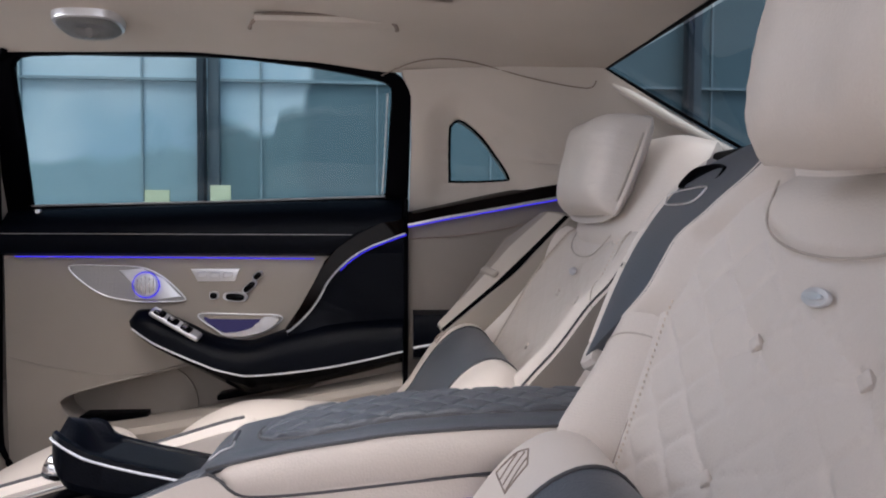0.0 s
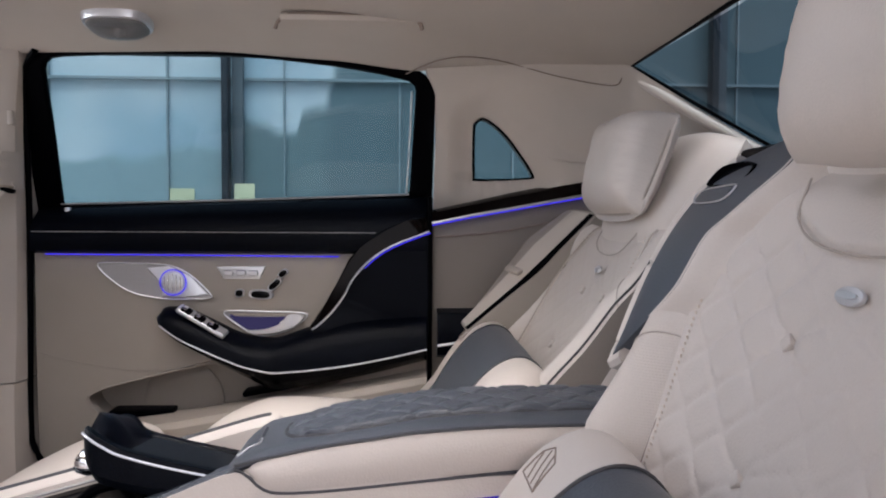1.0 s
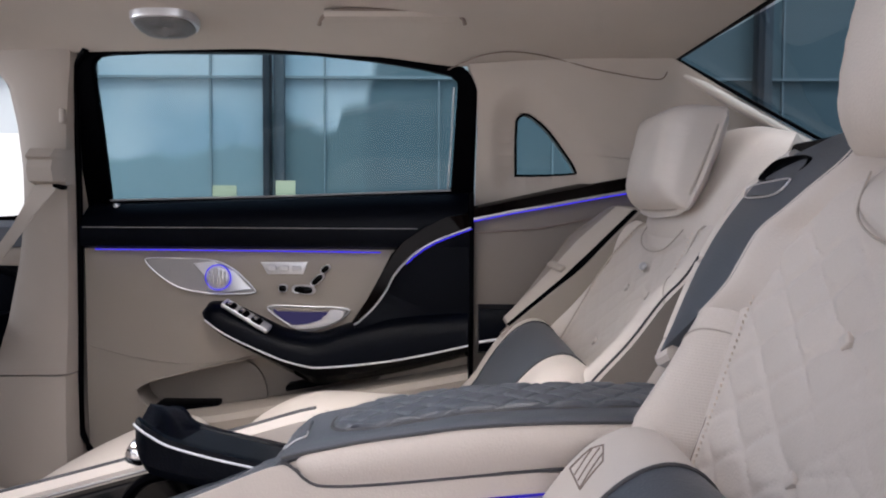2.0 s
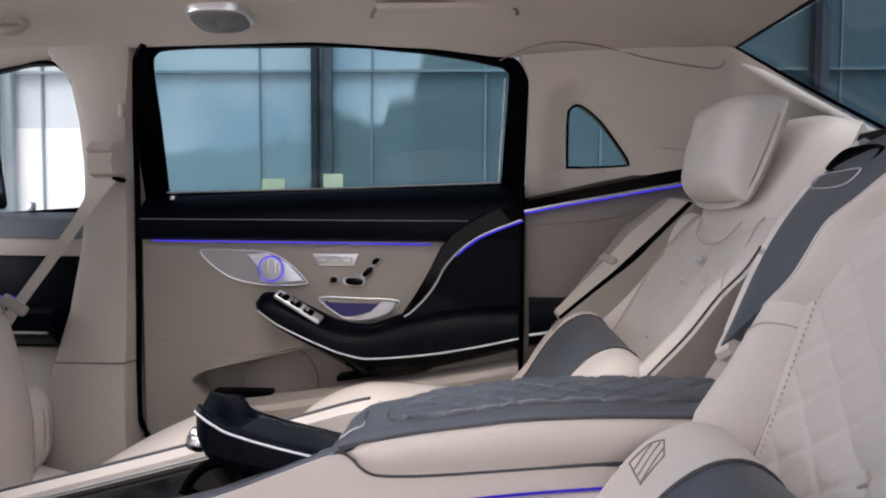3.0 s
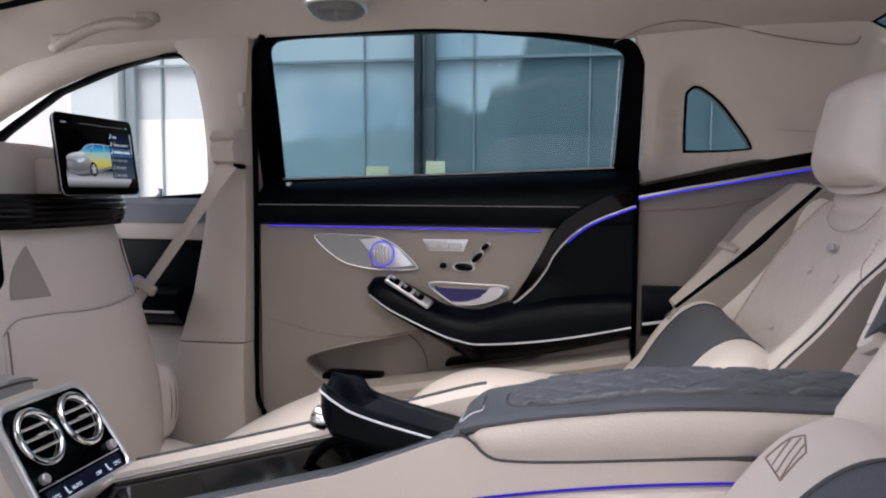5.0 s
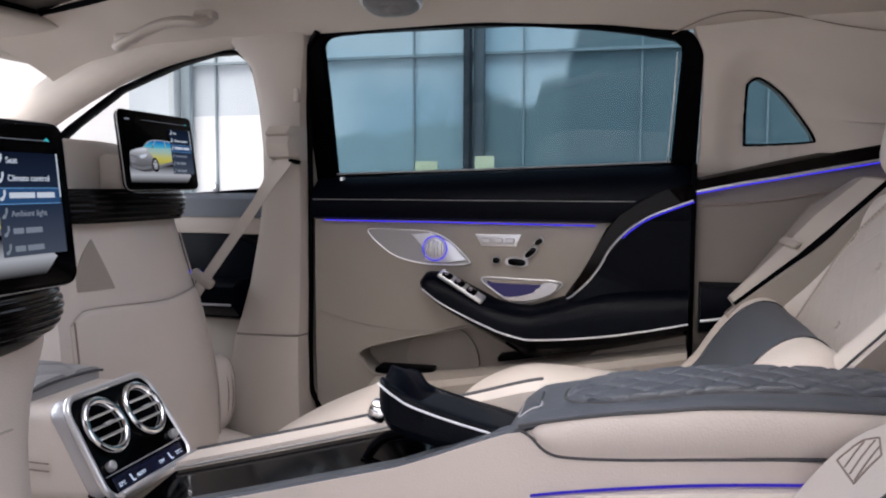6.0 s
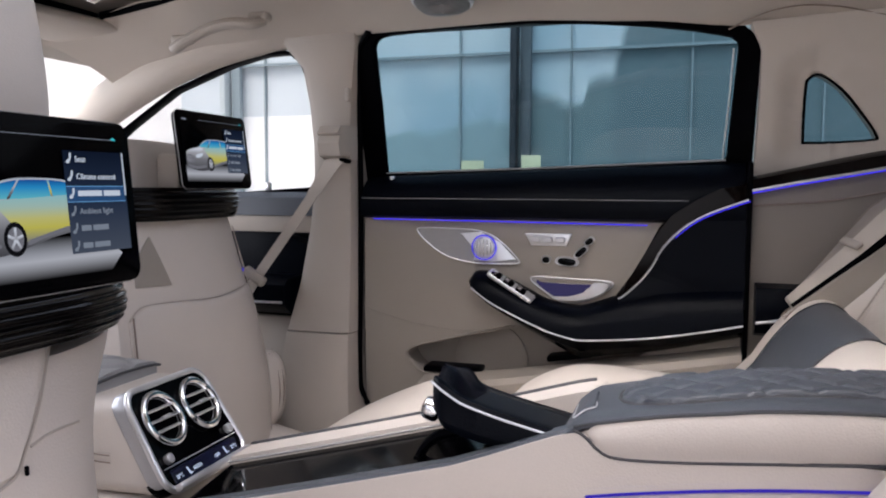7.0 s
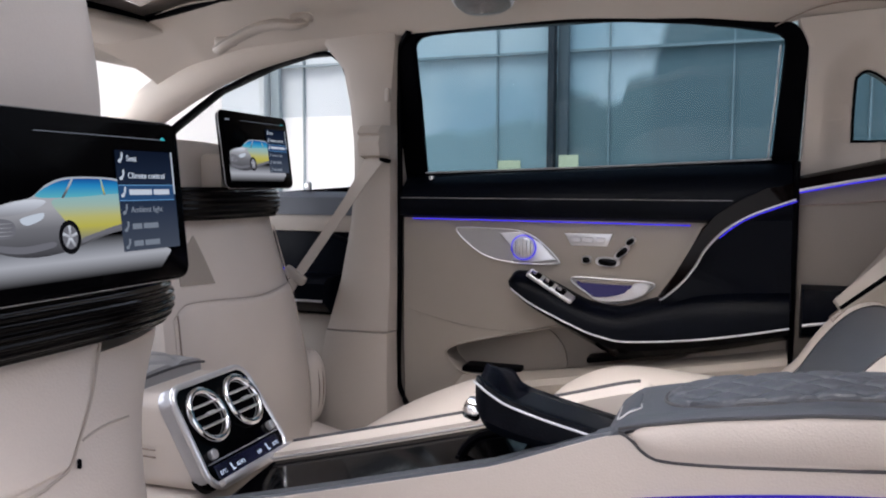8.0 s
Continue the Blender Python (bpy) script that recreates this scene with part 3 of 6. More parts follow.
    for i in range(3):
        c = Vector((-0.382 + 0.026 * i, 1.629, 0.5845 - 0.0157 * i))
        part("switch", rbox(c, (0.023, 0.019, 0.010), 0.003, 2, pose(0, 0, 0, 18, 31, 0)), black_plastic, panel)
        part("switch_key", rbox(c + Vector((-0.003, -0.001, 0.003)), (0.011, 0.015, 0.010), 0.003, 2, pose(0, 0, 0, 18, 24, 0)), chrome, panel, "chrome switch key")
    # tweeter plate
    AL = smooth_line([(-0.575, 0.674, 0), (-0.555, 0.679, 0), (-0.50, 0.678, 0), (-0.431, 0.674, 0), (-0.388, 0.655, 0), (-0.345, 0.614, 0), (-0.352, 0.605, 0), (-0.40, 0.603, 0), (-0.45, 0.605, 0), (-0.508, 0.618, 0), (-0.553, 0.648, 0)], 5, True)
    spk = part("speaker_plate", prism([(p.x, p.y) for p in AL], lambda x, z: 1.674, 0.01, 0.003), mesh_metal, door, "almond-shaped silver speaker grille")
    part("plate_edge", tube([(p.x, 1.673, p.y) for p in AL], 0.0015, 6, True), silver, spk)
    part("plate_blade", prism([(-0.475, 0.668), (-0.43, 0.672), (-0.385, 0.650), (-0.350, 0.613), (-0.40, 0.608), (-0.445, 0.610), (-0.44, 0.635)], lambda x, z: 1.671, 0.006, 0.002), silver, spk)
    part("tweeter_cone", disc((-0.419, 1.668, 0.639), 0.023, 0.014, "Y", 32, 0.004), silver, spk, "round ribbed tweeter")
    for i in range(5):
        part("tweeter_rib", rbox((-0.435 + 0.008 * i, 1.660, 0.639), (0.0022, 0.004, 0.038 - 0.006 * abs(i - 2)), 0.0008, 1), chrome, spk)
    part("tweeter_ring", tube([(-0.419 + 0.0265 * math.cos(w), 1.664, 0.639 + 0.0265 * math.sin(w)) for w in (2 * math.pi * i / 40 for i in range(40))], 0.0012, 8, True), blue_light, spk, "glowing blue ring")
    # memory switches and seat-shaped switch
    mem = part("memory_panel", prism([(-0.333, 0.671), (-0.232, 0.672), (-0.243, 0.645), (-0.318, 0.645)], lambda x, z: 1.676, 0.006, 0.003), silver, door, "silver memory switch panel")
    for i in range(3):
        part("memory_button", rbox((-0.308 + 0.026 * i, 1.675, 0.658), (0.02, 0.006, 0.012), 0.002, 1), silver, mem)
    icon = None
    for c, a_, b_, tilt in (((-0.241, 0.613), 0.0225, 0.0088, -4), ((-0.285, 0.616), 0.0085, 0.0075, 0), ((-0.212, 0.634), 0.0165, 0.0068, 42), ((-0.195, 0.657), 0.0105, 0.0062, 38)):
        shape = [(a_ * math.copysign(abs(math.cos(w)) ** 0.75, math.cos(w)), b_ * math.copysign(abs(math.sin(w)) ** 0.75, math.sin(w))) for w in (2 * math.pi * i / 28 for i in range(28))]
        turn = lambda k, y: [Matrix.Translation((c[0], y, c[1])) @ pose(0, 0, 0, 0, -tilt) @ Vector((x * k, 0, z * k)) for x, z in shape]
        piece = part("seat_switch" if icon is None else "seat_switch_piece", loft([turn(1.12, 1.684), turn(1.12, 1.673), turn(1.04, 1.670), turn(0.86, 1.671)]), bright_trim, icon or door, "" if icon else "seat-shaped chrome switch")
        icon = icon or piece
        part("piece_face", loft([turn(0.86, 1.674), turn(0.84, 1.6685), turn(0.6, 1.6672)]), lacquer, icon)
    # door pull bowl
    BW = smooth_line([(-0.316, 0.577, 0), (-0.23, 0.577, 0), (-0.148, 0.573, 0), (-0.160, 0.552, 0), (-0.195, 0.534, 0), (-0.243, 0.526, 0), (-0.282, 0.545, 0)], 6, True)
    bw = [(p.x, p.y) for p in BW]
    bowl = part("pull_bowl", prism(bw, lambda x, z: 1.6745, 0.004, 0.001), lens_grey, door, "satin silver door pull")
    part("bowl_edge", tube([(x, 1.673, z) for x, z in bw], 0.0013, 6, True), silver, bowl)
    HOL = smooth_line([(-0.304, 0.571, 0), (-0.25, 0.572, 0), (-0.185, 0.570, 0), (-0.193, 0.553, 0), (-0.222, 0.540, 0), (-0.258, 0.537, 0), (-0.285, 0.550, 0)], 6, True)
    part("bowl_light", prism([(p.x, p.y) for p in HOL], lambda x, z: 1.6725, 0.003, 0.001), violet_light, bowl, "violet-lit hollow of the door pull")
    part("bowl_brow", prism([(-0.306, 0.5745), (-0.165, 0.5735), (-0.180, 0.5665), (-0.24, 0.5665), (-0.295, 0.568)], lambda x, z: 1.670, 0.004, 0.001), darker_leather, bowl)
    LEV = smooth_line([(-0.183, 0.571, 0), (-0.153, 0.569, 0), (-0.166, 0.550, 0), (-0.200, 0.536, 0), (-0.245, 0.531, 0), (-0.270, 0.537, 0), (-0.232, 0.541, 0), (-0.198, 0.553, 0)], 5, True)
    part("pull_lever", prism([(p.x, p.y) for p in LEV], lambda x, z: 1.664, 0.010, 0.003), silver, bowl, "silver door lever")
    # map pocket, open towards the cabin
    pocket = part("map_pocket", prism([(-0.63, 0.33), (-0.63, 0.50), (-0.03, 0.50), (-0.03, 0.33)], lambda x, z: 1.750, 0.006), darker_leather, door, "shaded beige map pocket")
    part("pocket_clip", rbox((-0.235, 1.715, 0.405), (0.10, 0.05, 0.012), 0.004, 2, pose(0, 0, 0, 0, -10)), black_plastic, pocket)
    part("pocket_speaker", disc((-0.42, 1.747, 0.375), 0.085, 0.008, "Y", 40, 0.003), darker_leather, pocket)
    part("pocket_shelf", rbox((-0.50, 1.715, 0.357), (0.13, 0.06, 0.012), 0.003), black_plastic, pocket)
    part("pocket_rim", tube([(x, 1.6795, z) for x, z in pk], 0.0022, 6, True), darker_leather, pocket)
    part("lower_sill", loft([[(x, 1.68, 0.365 + h), (x, 1.63, 0.357 + h), (x, 1.62, 0.345 + h), (x, 1.625, 0.15), (x, 1.68, 0.15)] for x, h in ((-0.56, -0.02), (-0.4, 0.0), (-0.2, 0.035), (0.0, 0.07), (0.106, 0.09))]), darker_leather, door, "beige lower bolster of the door")
    part("rear_edge", rbox((0.113, 1.665, 0.62), (0.010, 0.02, 0.40), 0.003), black_plastic, door)
    part("lining_seam", tube(smooth_line([(-0.70, 1.678, 0.49), (-0.6, 1.678, 0.465), (-0.5, 1.678, 0.452), (-0.42, 1.678, 0.455)], 6), 0.0008, 6), darker_leather, door)
    return door


rear_door()


# ---- front door, far side ----
def front_door():
    door = thing("front_door", "closed front car door with a clear window", "car door")
    FG = [(-1.88, 0.66), (-1.50, 0.825), (-1.35, 0.912), (-1.19, 0.994), (-1.02, 1.046), (-0.93, 1.064), (-0.868, 1.066), (-0.842, 1.045), (-0.832, 1.00), (-0.826, 0.9), (-0.826, 0.77), (-1.10, 0.752)]
    FO = [(-1.96, 0.63), (-1.51, 0.832), (-1.355, 0.919), (-1.19, 1.001), (-1.02, 1.053), (-0.93, 1.071), (-0.862, 1.073), (-0.832, 1.05), (-0.815, 1.00), (-0.808, 0.9), (-0.808, 0.74), (-1.10, 0.722)]
    f = part("window_frame", ring_plate(FG, FO, (-1.10, 0.86), side_y, 0.03, 160, 1, 0.003), black_plastic, door, "thin dark window frame")
    g = part("window_pane", prism(FG, lambda x, z: side_y(x, z) + 0.018, 0.004), clear_glass, door)
    g.visible_shadow = False
    part("waist_rail", loft([[(x, 1.755, 0.755), (x, 1.72, 0.755), (x, 1.69, 0.742), (x, 1.675, 0.70), (x, 1.76, 0.70)] for x in (-1.9, -1.3, -0.81)]), slate, door, "dark waist rail under the glass")
    part("upper_panel", prism([(-1.9, 0.66), (-1.9, 0.70), (-0.81, 0.70), (-0.81, 0.66)], door_y, 0.05, 0.004), trim_beige, door)
    part("middle_panel", prism([(-1.9, 0.45), (-1.9, 0.66), (-0.95, 0.662), (-0.81, 0.62), (-0.81, 0.45)], lambda x, z: 1.69, 0.05, 0.004), black_leather, door, "dark leather door insert")
    part("armrest", loft([[(x, 1.70, 0.56), (x, 1.62, 0.558), (x, 1.60, 0.545), (x, 1.60, 0.50), (x, 1.63, 0.475), (x, 1.70, 0.468)] for x in (-1.6, -1.2, -0.93, -0.87)]), black_leather, door, "black leather armrest")
    part("armrest_trim", tube([(-1.6, 1.598, 0.505), (-0.875, 1.598, 0.505)], 0.003, 8), silver, door)
    part("ambient_light", tube([(-1.6, 1.685, 0.568), (-1.0, 1.685, 0.566)], 0.004, 8), blue_light, door)
    part("lower_panel", prism([(-1.9, 0.05), (-1.9, 0.46), (-0.81, 0.46), (-0.81, 0.05)], lambda x, z: 1.68, 0.05, 0.004), trim_beige, door)
    part("lock_pin", rbox((-0.98, 1.725, 0.768), (0.016, 0.012, 0.02), 0.004), silver, door)
    return door


front_door()
# front pillar, windscreen, visor and dashboard
apillar = tagged(part("wall_front_pillar", tube(smooth_line([(-0.66, 1.64, 1.15), (-0.88, 1.628, 1.124), (-1.06, 1.618, 1.088), (-1.2, 1.615, 1.040), (-1.35, 1.625, 0.972), (-1.55, 1.65, 0.868), (-1.95, 1.69, 0.65)], 8), 0.050, 16), suede), "beige front pillar trim", "pillar trim", kind="structure")
wind = bmesh.new()
wv = [wind.verts.new(p) for p in ((-1.30, 0.30, 1.075), (-1.30, 1.58, 1.06), (-2.0, 1.70, 0.66), (-2.0, 0.16, 0.66))]
wind.faces.new(wv)
windscreen = thing("window_front", "clear windscreen full of bright daylight", "windscreen", kind="structure")
wp = part("pane", wind, clear_glass, windscreen)
wp.visible_shadow = False
part("header", loft([[(-1.36, y, 1.100), (-1.375, y, 1.062), (-1.36, y, 1.050), (-1.27, y, 1.075), (-1.22, y, 1.130)] for y in (0.30, 0.9, 1.35, 1.50, 1.62)]), suede, windscreen, "beige header trim above the windscreen")
dash = thing("dashboard", "dark dashboard under the windscreen", "dashboard")
part("body", loft([[(-2.05, y, 0.66), (-1.85, y, 0.70), (-1.70, y, 0.66), (-1.68, y, 0.5), (-2.05, y, 0.2)] for y in (0.2, 0.5, 1.3, 1.66)]), black_leather, dash)
visor = thing("sun_visor", "folded beige sun visor above the windscreen", "sun visor")
part("flap", rbox((-1.20, 1.28, 1.083), (0.14, 0.46, 0.018), 0.008, 3, pose(0, 0, 0, 4, -10, 8)), trim_beige, visor)


# ---- fittings on the headliner ----
def grab_handle(pts, r, label, mount):
    h = thing("grab_handle", label, "grab handle", "grab handles")
    part("bar", tube(smooth_line(pts, 6), r, 10, flat=0.8), trim_beige, h)
    for p in mount:
        part("mount", rbox(p, (0.045, 0.03, 0.02), 0.008, 3), trim_beige, h)
    return h


grab_handle([(-1.02, 1.448, 1.062), (-1.015, 1.425, 1.052), (-0.985, 1.415, 1.062), (-0.92, 1.413, 1.085), (-0.87, 1.415, 1.092), (-0.835, 1.425, 1.090), (-0.825, 1.448, 1.10)], 0.0135, "beige fold-down grab handle over the front door", ((-1.015, 1.45, 1.072), (-0.832, 1.45, 1.108)))
# folded rear handle lying flush in its recess
grab = thing("grab_handle", "flush beige grab handle folded into the headliner over the rear door", "grab handle", "grab handles")
part("recess_edge", tube(smooth_line([(-0.1634, 1.4048, 1.1013), (-0.1566, 1.4048, 1.1157), (-0.1325, 1.4019, 1.1258), (-0.0457, 1.4000, 1.1263), (0.0604, 1.4019, 1.1258), (0.0845, 1.4048, 1.1157), (0.0903, 1.4068, 1.1032)], 6), 0.0035, 8), seam_brown, grab)
part("bar", loft([[(x, 1.405, 1.130), (x, 1.397, 1.124), (x, 1.400, 1.116), (x, 1.42, 1.111), (x, 1.44, 1.128)] for x in (-0.154, -0.142, -0.1, 0.0, 0.064, 0.076)]), suede, grab)

lamp = thing("reading_lamp", "oval grey reading lamp with a silver rim on the headliner", "reading lamp")
OV = [(-0.459 + 0.060 * math.copysign(abs(math.cos(w)) ** 0.7, math.cos(w)), 1.485 + 0.045 * math.copysign(abs(math.sin(w)) ** 0.7, math.sin(w))) for w in (2 * math.pi * i / 40 for i in range(40))]
part("housing", loft([[(-0.459 + (x + 0.459) * k, 1.485 + (y - 1.485) * k, roof_z(x, (y - CENTRE) / 0.68) - h) for x, y in OV] for k, h in ((1.0, -0.01), (1.0, 0.008), (0.97, 0.013), (0.90, 0.015))]), silver, lamp, "silver lamp rim")
part("lens", loft([[(-0.459 + (x + 0.459) * k, 1.485 + (y - 1.485) * k, roof_z(x, (y - CENTRE) / 0.68) - h) for x, y in OV] for k, h in ((0.9, 0.012), (0.88, 0.017), (0.74, 0.022), (0.4, 0.024), (0.1, 0.0245))]), lamp_lens, lamp, "grey ribbed lamp lens")


# ---- rear seats ----
def rear_seat(badge, tilt, inward, label, winged=True):
    """A rear seat; badge is the place of its badge, inward is +1 where the car's middle lies at larger y."""
    seat = thing("rear_car_seat", label, "car seat", "rear seats")
    a = radians(tilt)
    EV, EN = Vector((math.sin(a), 0, math.cos(a))), Vector((-math.cos(a), 0, math.sin(a)))
    base = Vector(badge) - EV * 0.297
    yc = badge[1]
    frame_ = Matrix(((0, EV.x, EN.x, 0), (1, 0, 0, 0), (0, EV.z, EN.z, 0), (0, 0, 0, 1)))

    def at(s, v, d):
        """s across towards the middle of the car, v up the backrest, d out of its face."""
        return base + Vector((0, inward * s, 0)) + EV * v + EN * d

    def dish(s, v):
        """Hollow of the backrest: flat in the middle, rising to the bolsters lower down."""
        return 0.016 * (s / 0.205) ** 2 * (1.0 if v < 0.25 else 1 - (v - 0.25) / 0.15 * 0.7)

    def crown(v):
        """Shoulders fall back at the top."""
        return -0.035 * max(0, (v - 0.36) / 0.05) ** 2

    part("backrest_core", slab(lambda u, w: at(-0.30 + 0.62 * u, -0.10 + ((0.50 if winged else 0.47) - 0.10 * abs(2 * u - 1) ** 4) * w, -0.035 - 0.02 * (2 * u - 1) ** 4), 12, 12, -EN * 0.09), leather, seat)

    def panel(u, w):
        v = -0.08 + 0.48 * w
        half = lerp_table([(-0.08, 0.19), (0.1, 0.20), (0.29, 0.215), (0.34, 0.20), (0.40, 0.15)], v)
        s = (2 * u - 1) * half
        fade = 0.40 + 0.60 * min(1.0, max(0.0, (abs(s) - 0.055) / 0.03))
        puff = diamonds(s - 0.0675, v - 0.255, 0.0675, 0.055, 0.0034 * fade if winged else 0.0013) * min(1, max(0, (0.345 - v) / 0.02)) * min(1, (half - abs(s)) / 0.02)
        pull = -0.0022 * sum(math.exp(-((s - p * 0.0675 * (1 - 2 * abs((v - q) / 0.055)) - 0.0) / 0.006) ** 2) * max(0, 1 - abs(v - q) / 0.05) for p in (-1, 1) for q in (0.145, 0.255))
        puff += pull
        d_yoke = (v - 0.327 - 0.55 * max(0.0, abs(s) - 0.04) ** 1.15) / 0.006
        yoke = 0.0045 * min(1.0, max(0.0, d_yoke)) if abs(s) < 0.112 else 0.0
        dip = sum(0.006 * math.exp(-((s - p) ** 2 + (v - q) ** 2) / 0.0004) for p in (-0.0675, 0.0675) for q in (0.035, 0.145, 0.255))
        crease = 0.0007 * noise.noise(Vector((s * 22, v * 14, yc * 7)))
        return at(s, v, dish(s, v) + puff + yoke - dip + crease + crown(v) - (0.0 if winged else 0.006))
    centre = part("backrest_panel", slab(panel, 150, 160, -EN * 0.035), leather, seat, "quilted beige leather backrest")
    for s in (-0.0675, 0.0675):
        for v in (0.035, 0.145, 0.255):
            part("tuft_button", moved(rbox((0, 0, 0), (0.012, 0.012, 0.006), 0.002, 2), Matrix.Translation(at(s, v, dish(s, v) - (0.0068 if winged else 0.0115))) @ frame_ @ pose(0, 0, 0, 0, 0, 45)), leather, centre)
    part("yoke_seam", tube(smooth_line([at(-0.108, 0.385, 0.004), at(-0.098, 0.350, 0.007), at(-0.062, 0.331, 0.005), at(0, 0.325, 0.0035), at(0.062, 0.331, 0.005), at(0.098, 0.350, 0.007), at(0.108, 0.385, 0.004)], 6), 0.0011, 6), trim_beige, centre)
    part("badge", moved(moved(disc((0, 0, 0), 0.011, 0.004, "Z", 24, 0.001), Matrix.Diagonal((1.5, 0.62, 1, 1))), Matrix.Translation(at(0, 0.297, 0.003)) @ frame_), bright_trim, centre, "small oval chrome badge")
    part("badge_centre", moved(moved(disc((0, 0, 0), 0.007, 0.002, "Z", 20), Matrix.Diagonal((1.7, 0.35, 1, 1))), Matrix.Translation(at(0, 0.297, 0.0058)) @ frame_), silver, centre)

    def bolster(side):
        high = 1.0 if side > 0 else 1.45

        def face(u, w):
            v = -0.10 + (0.40 if side > 0 and winged else 0.48) * w
            s = lerp_table([(-0.1, 0.185), (0.1, 0.197), (0.29, 0.212), (0.4, 0.16)], v) + (0.115 - 0.02 * w) * u
            ridge = spline_table([(-0.1, 0.072), (0.08, 0.062), (0.18, 0.042), (0.25, 0.029 if side > 0 and winged else 0.034), (0.30, 0.024 if side > 0 and winged else 0.022), (0.40, 0.005)], v) * high
            up_ = math.sin(math.pi * 0.5 * min(1, u / 0.48)) if u < 0.48 else 1.0
            down = max(0, (u - 0.48) / 0.52)
            return at(side * s, v, dish(0.205, v) * (1 - u) - 0.004 + ridge * up_ - (ridge + 0.035) * down ** 2.2 + crown(v))
        b = part("bolster", slab(face, 28, 44, -EN * 0.07), leather_holes if winged else leather, seat, "perforated beige side bolster" if winged else "smooth beige side bolster")
        part("bolster_seam", tube([face(0.012, i / 40) + EN * (0.0004 if winged else 0.0015) for i in range(41)], 0.0013 if winged else 0.0019, 6), seam_brown if winged else trim_beige, b)
        dots = [rbox(face(0.0, 0.30 + 0.66 * i / 44) + EN * 0.0045 - Vector((0, inward * side * 0.010, 0)), (0.0014, 0.0014, 0.0030), 0) for i in range(45)]
        part("stitching", join(*dots), thread, b, smooth=False)
        part("bolster_top_seam", tube([face(0.03 + 0.7 * i / 12, 0.82 - 0.10 * (i / 12) ** 2) + EN * 0.0004 for i in range(13)], 0.0010, 5), trim_beige, b)
        if side > 0 and not winged:
            # flank below the piped ridge, turned to the middle of the car; its shade is in the leather's colour
            part("bolster_piping", tube([face(0.66, i / 30) + EN * 0.0012 for i in range(28)], 0.0016, 6), stitch, b)
            part("flank", slab(lambda u, w: face(0.68, w) + EN * (0.001 - 0.13 * u) + Vector((0, inward * (0.012 + 0.02 * math.sin(math.pi * 0.5 * u)), 0)), 8, 30, (0.03, -inward * 0.02, -0.01)), shaded_leather, b, "beige seat flank, its shade put into the darker colour")
            part("flank_seam", tube([face(0.68, i / 30) - EN * 0.062 + Vector((0, inward * 0.0285, 0)) for i in range(31)], 0.0014, 6), stitch, b)
    bolster(1)
    bolster(-1)

    # dark wing with the belt guide at the inner shoulder
    wing_lo = lambda v: spline_table([(0.182, 0.322), (0.233, 0.259), (0.268, 0.224), (0.292, 0.217), (0.326, 0.214), (0.349, 0.188), (0.367, 0.170), (0.399, 0.140), (0.428, 0.150)], v)
    wing_d = lambda v: spline_table([(0.17, 0.036), (0.25, 0.035), (0.30, 0.031), (0.35, 0.022), (0.40, 0.010), (0.43, -0.002)], v)

    def wing(u, w):
        v = 0.182 + 0.246 * w
        lo = wing_lo(v)
        hi = spline_table([(0.182, 0.333), (0.20, 0.341), (0.264, 0.341), (0.337, 0.338), (0.375, 0.325), (0.395, 0.309), (0.412, 0.286), (0.428, 0.235)], v)
        return at(lo + (hi - lo) * u, v, wing_d(v) - 0.008 * u ** 3)
    if winged:
        def shoulder(u, w):
            v = 0.235 + 0.178 * w
            t = u * u * (3 - 2 * u)
            s_ = wing_lo(v) - 0.034 * (1 - u) + 0.004 * u
            low = dish(s_, v) + crown(v) - 0.003
            return at(s_, v, low + (wing_d(v) + 0.0005 - low) * t)
        part("shoulder", slab(shoulder, 16, 30, -EN * 0.03), leather, seat, "beige leather shoulder beside the wing")
        wg = part("shoulder_wing", slab(wing, 24, 60, -EN * 0.03), slate, seat, "slate-blue leather shoulder wing")
        part("wing_edge", tube([wing(1.0, i / 36) + Vector((0, inward * 0.005, 0)) - EN * 0.006 for i in range(35)], 0.0095, 8), leather, wg, "beige piping along the wing")
        part("wing_bottom", tube(smooth_line([wing(1.0, 0.04) + Vector((0, inward * 0.005, 0)) - EN * 0.006, wing(0.6, 0.0) - EV * 0.007 - EN * 0.006, wing(0.0, 0.06) - EV * 0.010 - EN * 0.008], 6), 0.009, 8), leather, wg)
        REC = smooth_line([(0.303, 0.384, 0), (0.296, 0.394, 0), (0.277, 0.403, 0), (0.240, 0.405, 0), (0.207, 0.402, 0), (0.211, 0.390, 0), (0.240, 0.384, 0), (0.275, 0.382, 0)], 5, True)
        part("guide_recess", loft([[at(p.x * k + 0.255 * (1 - k), p.y * k + 0.393 * (1 - k), d) for p in REC] for k, d in ((1.0, 0.000), (1.0, 0.0125), (0.94, 0.0125), (0.80, 0.008))]), black_plastic, wg, "black belt guide recess")
        GU = [(0.232, 0.363), (0.297, 0.362), (0.316, 0.368), (0.312, 0.377), (0.232, 0.380), (0.216, 0.377)]
        part("belt_guide", tube(smooth_line([at(p, q, wing_d(q) + 0.001 - 0.005 * ((p - 0.19) / 0.13) ** 3) for p, q in GU], 5, True), 0.0010, 6, True), silver, wg, "silver-rimmed belt guide")
        part("belt_guide_flap", slab(lambda u, w: at(0.226 + 0.082 * u, 0.364 + 0.014 * w, wing_d(0.364 + 0.014 * w) + 0.0004 - 0.005 * ((0.036 + 0.082 * u) / 0.13) ** 3), 8, 2, -EN * 0.006), slate, wg)
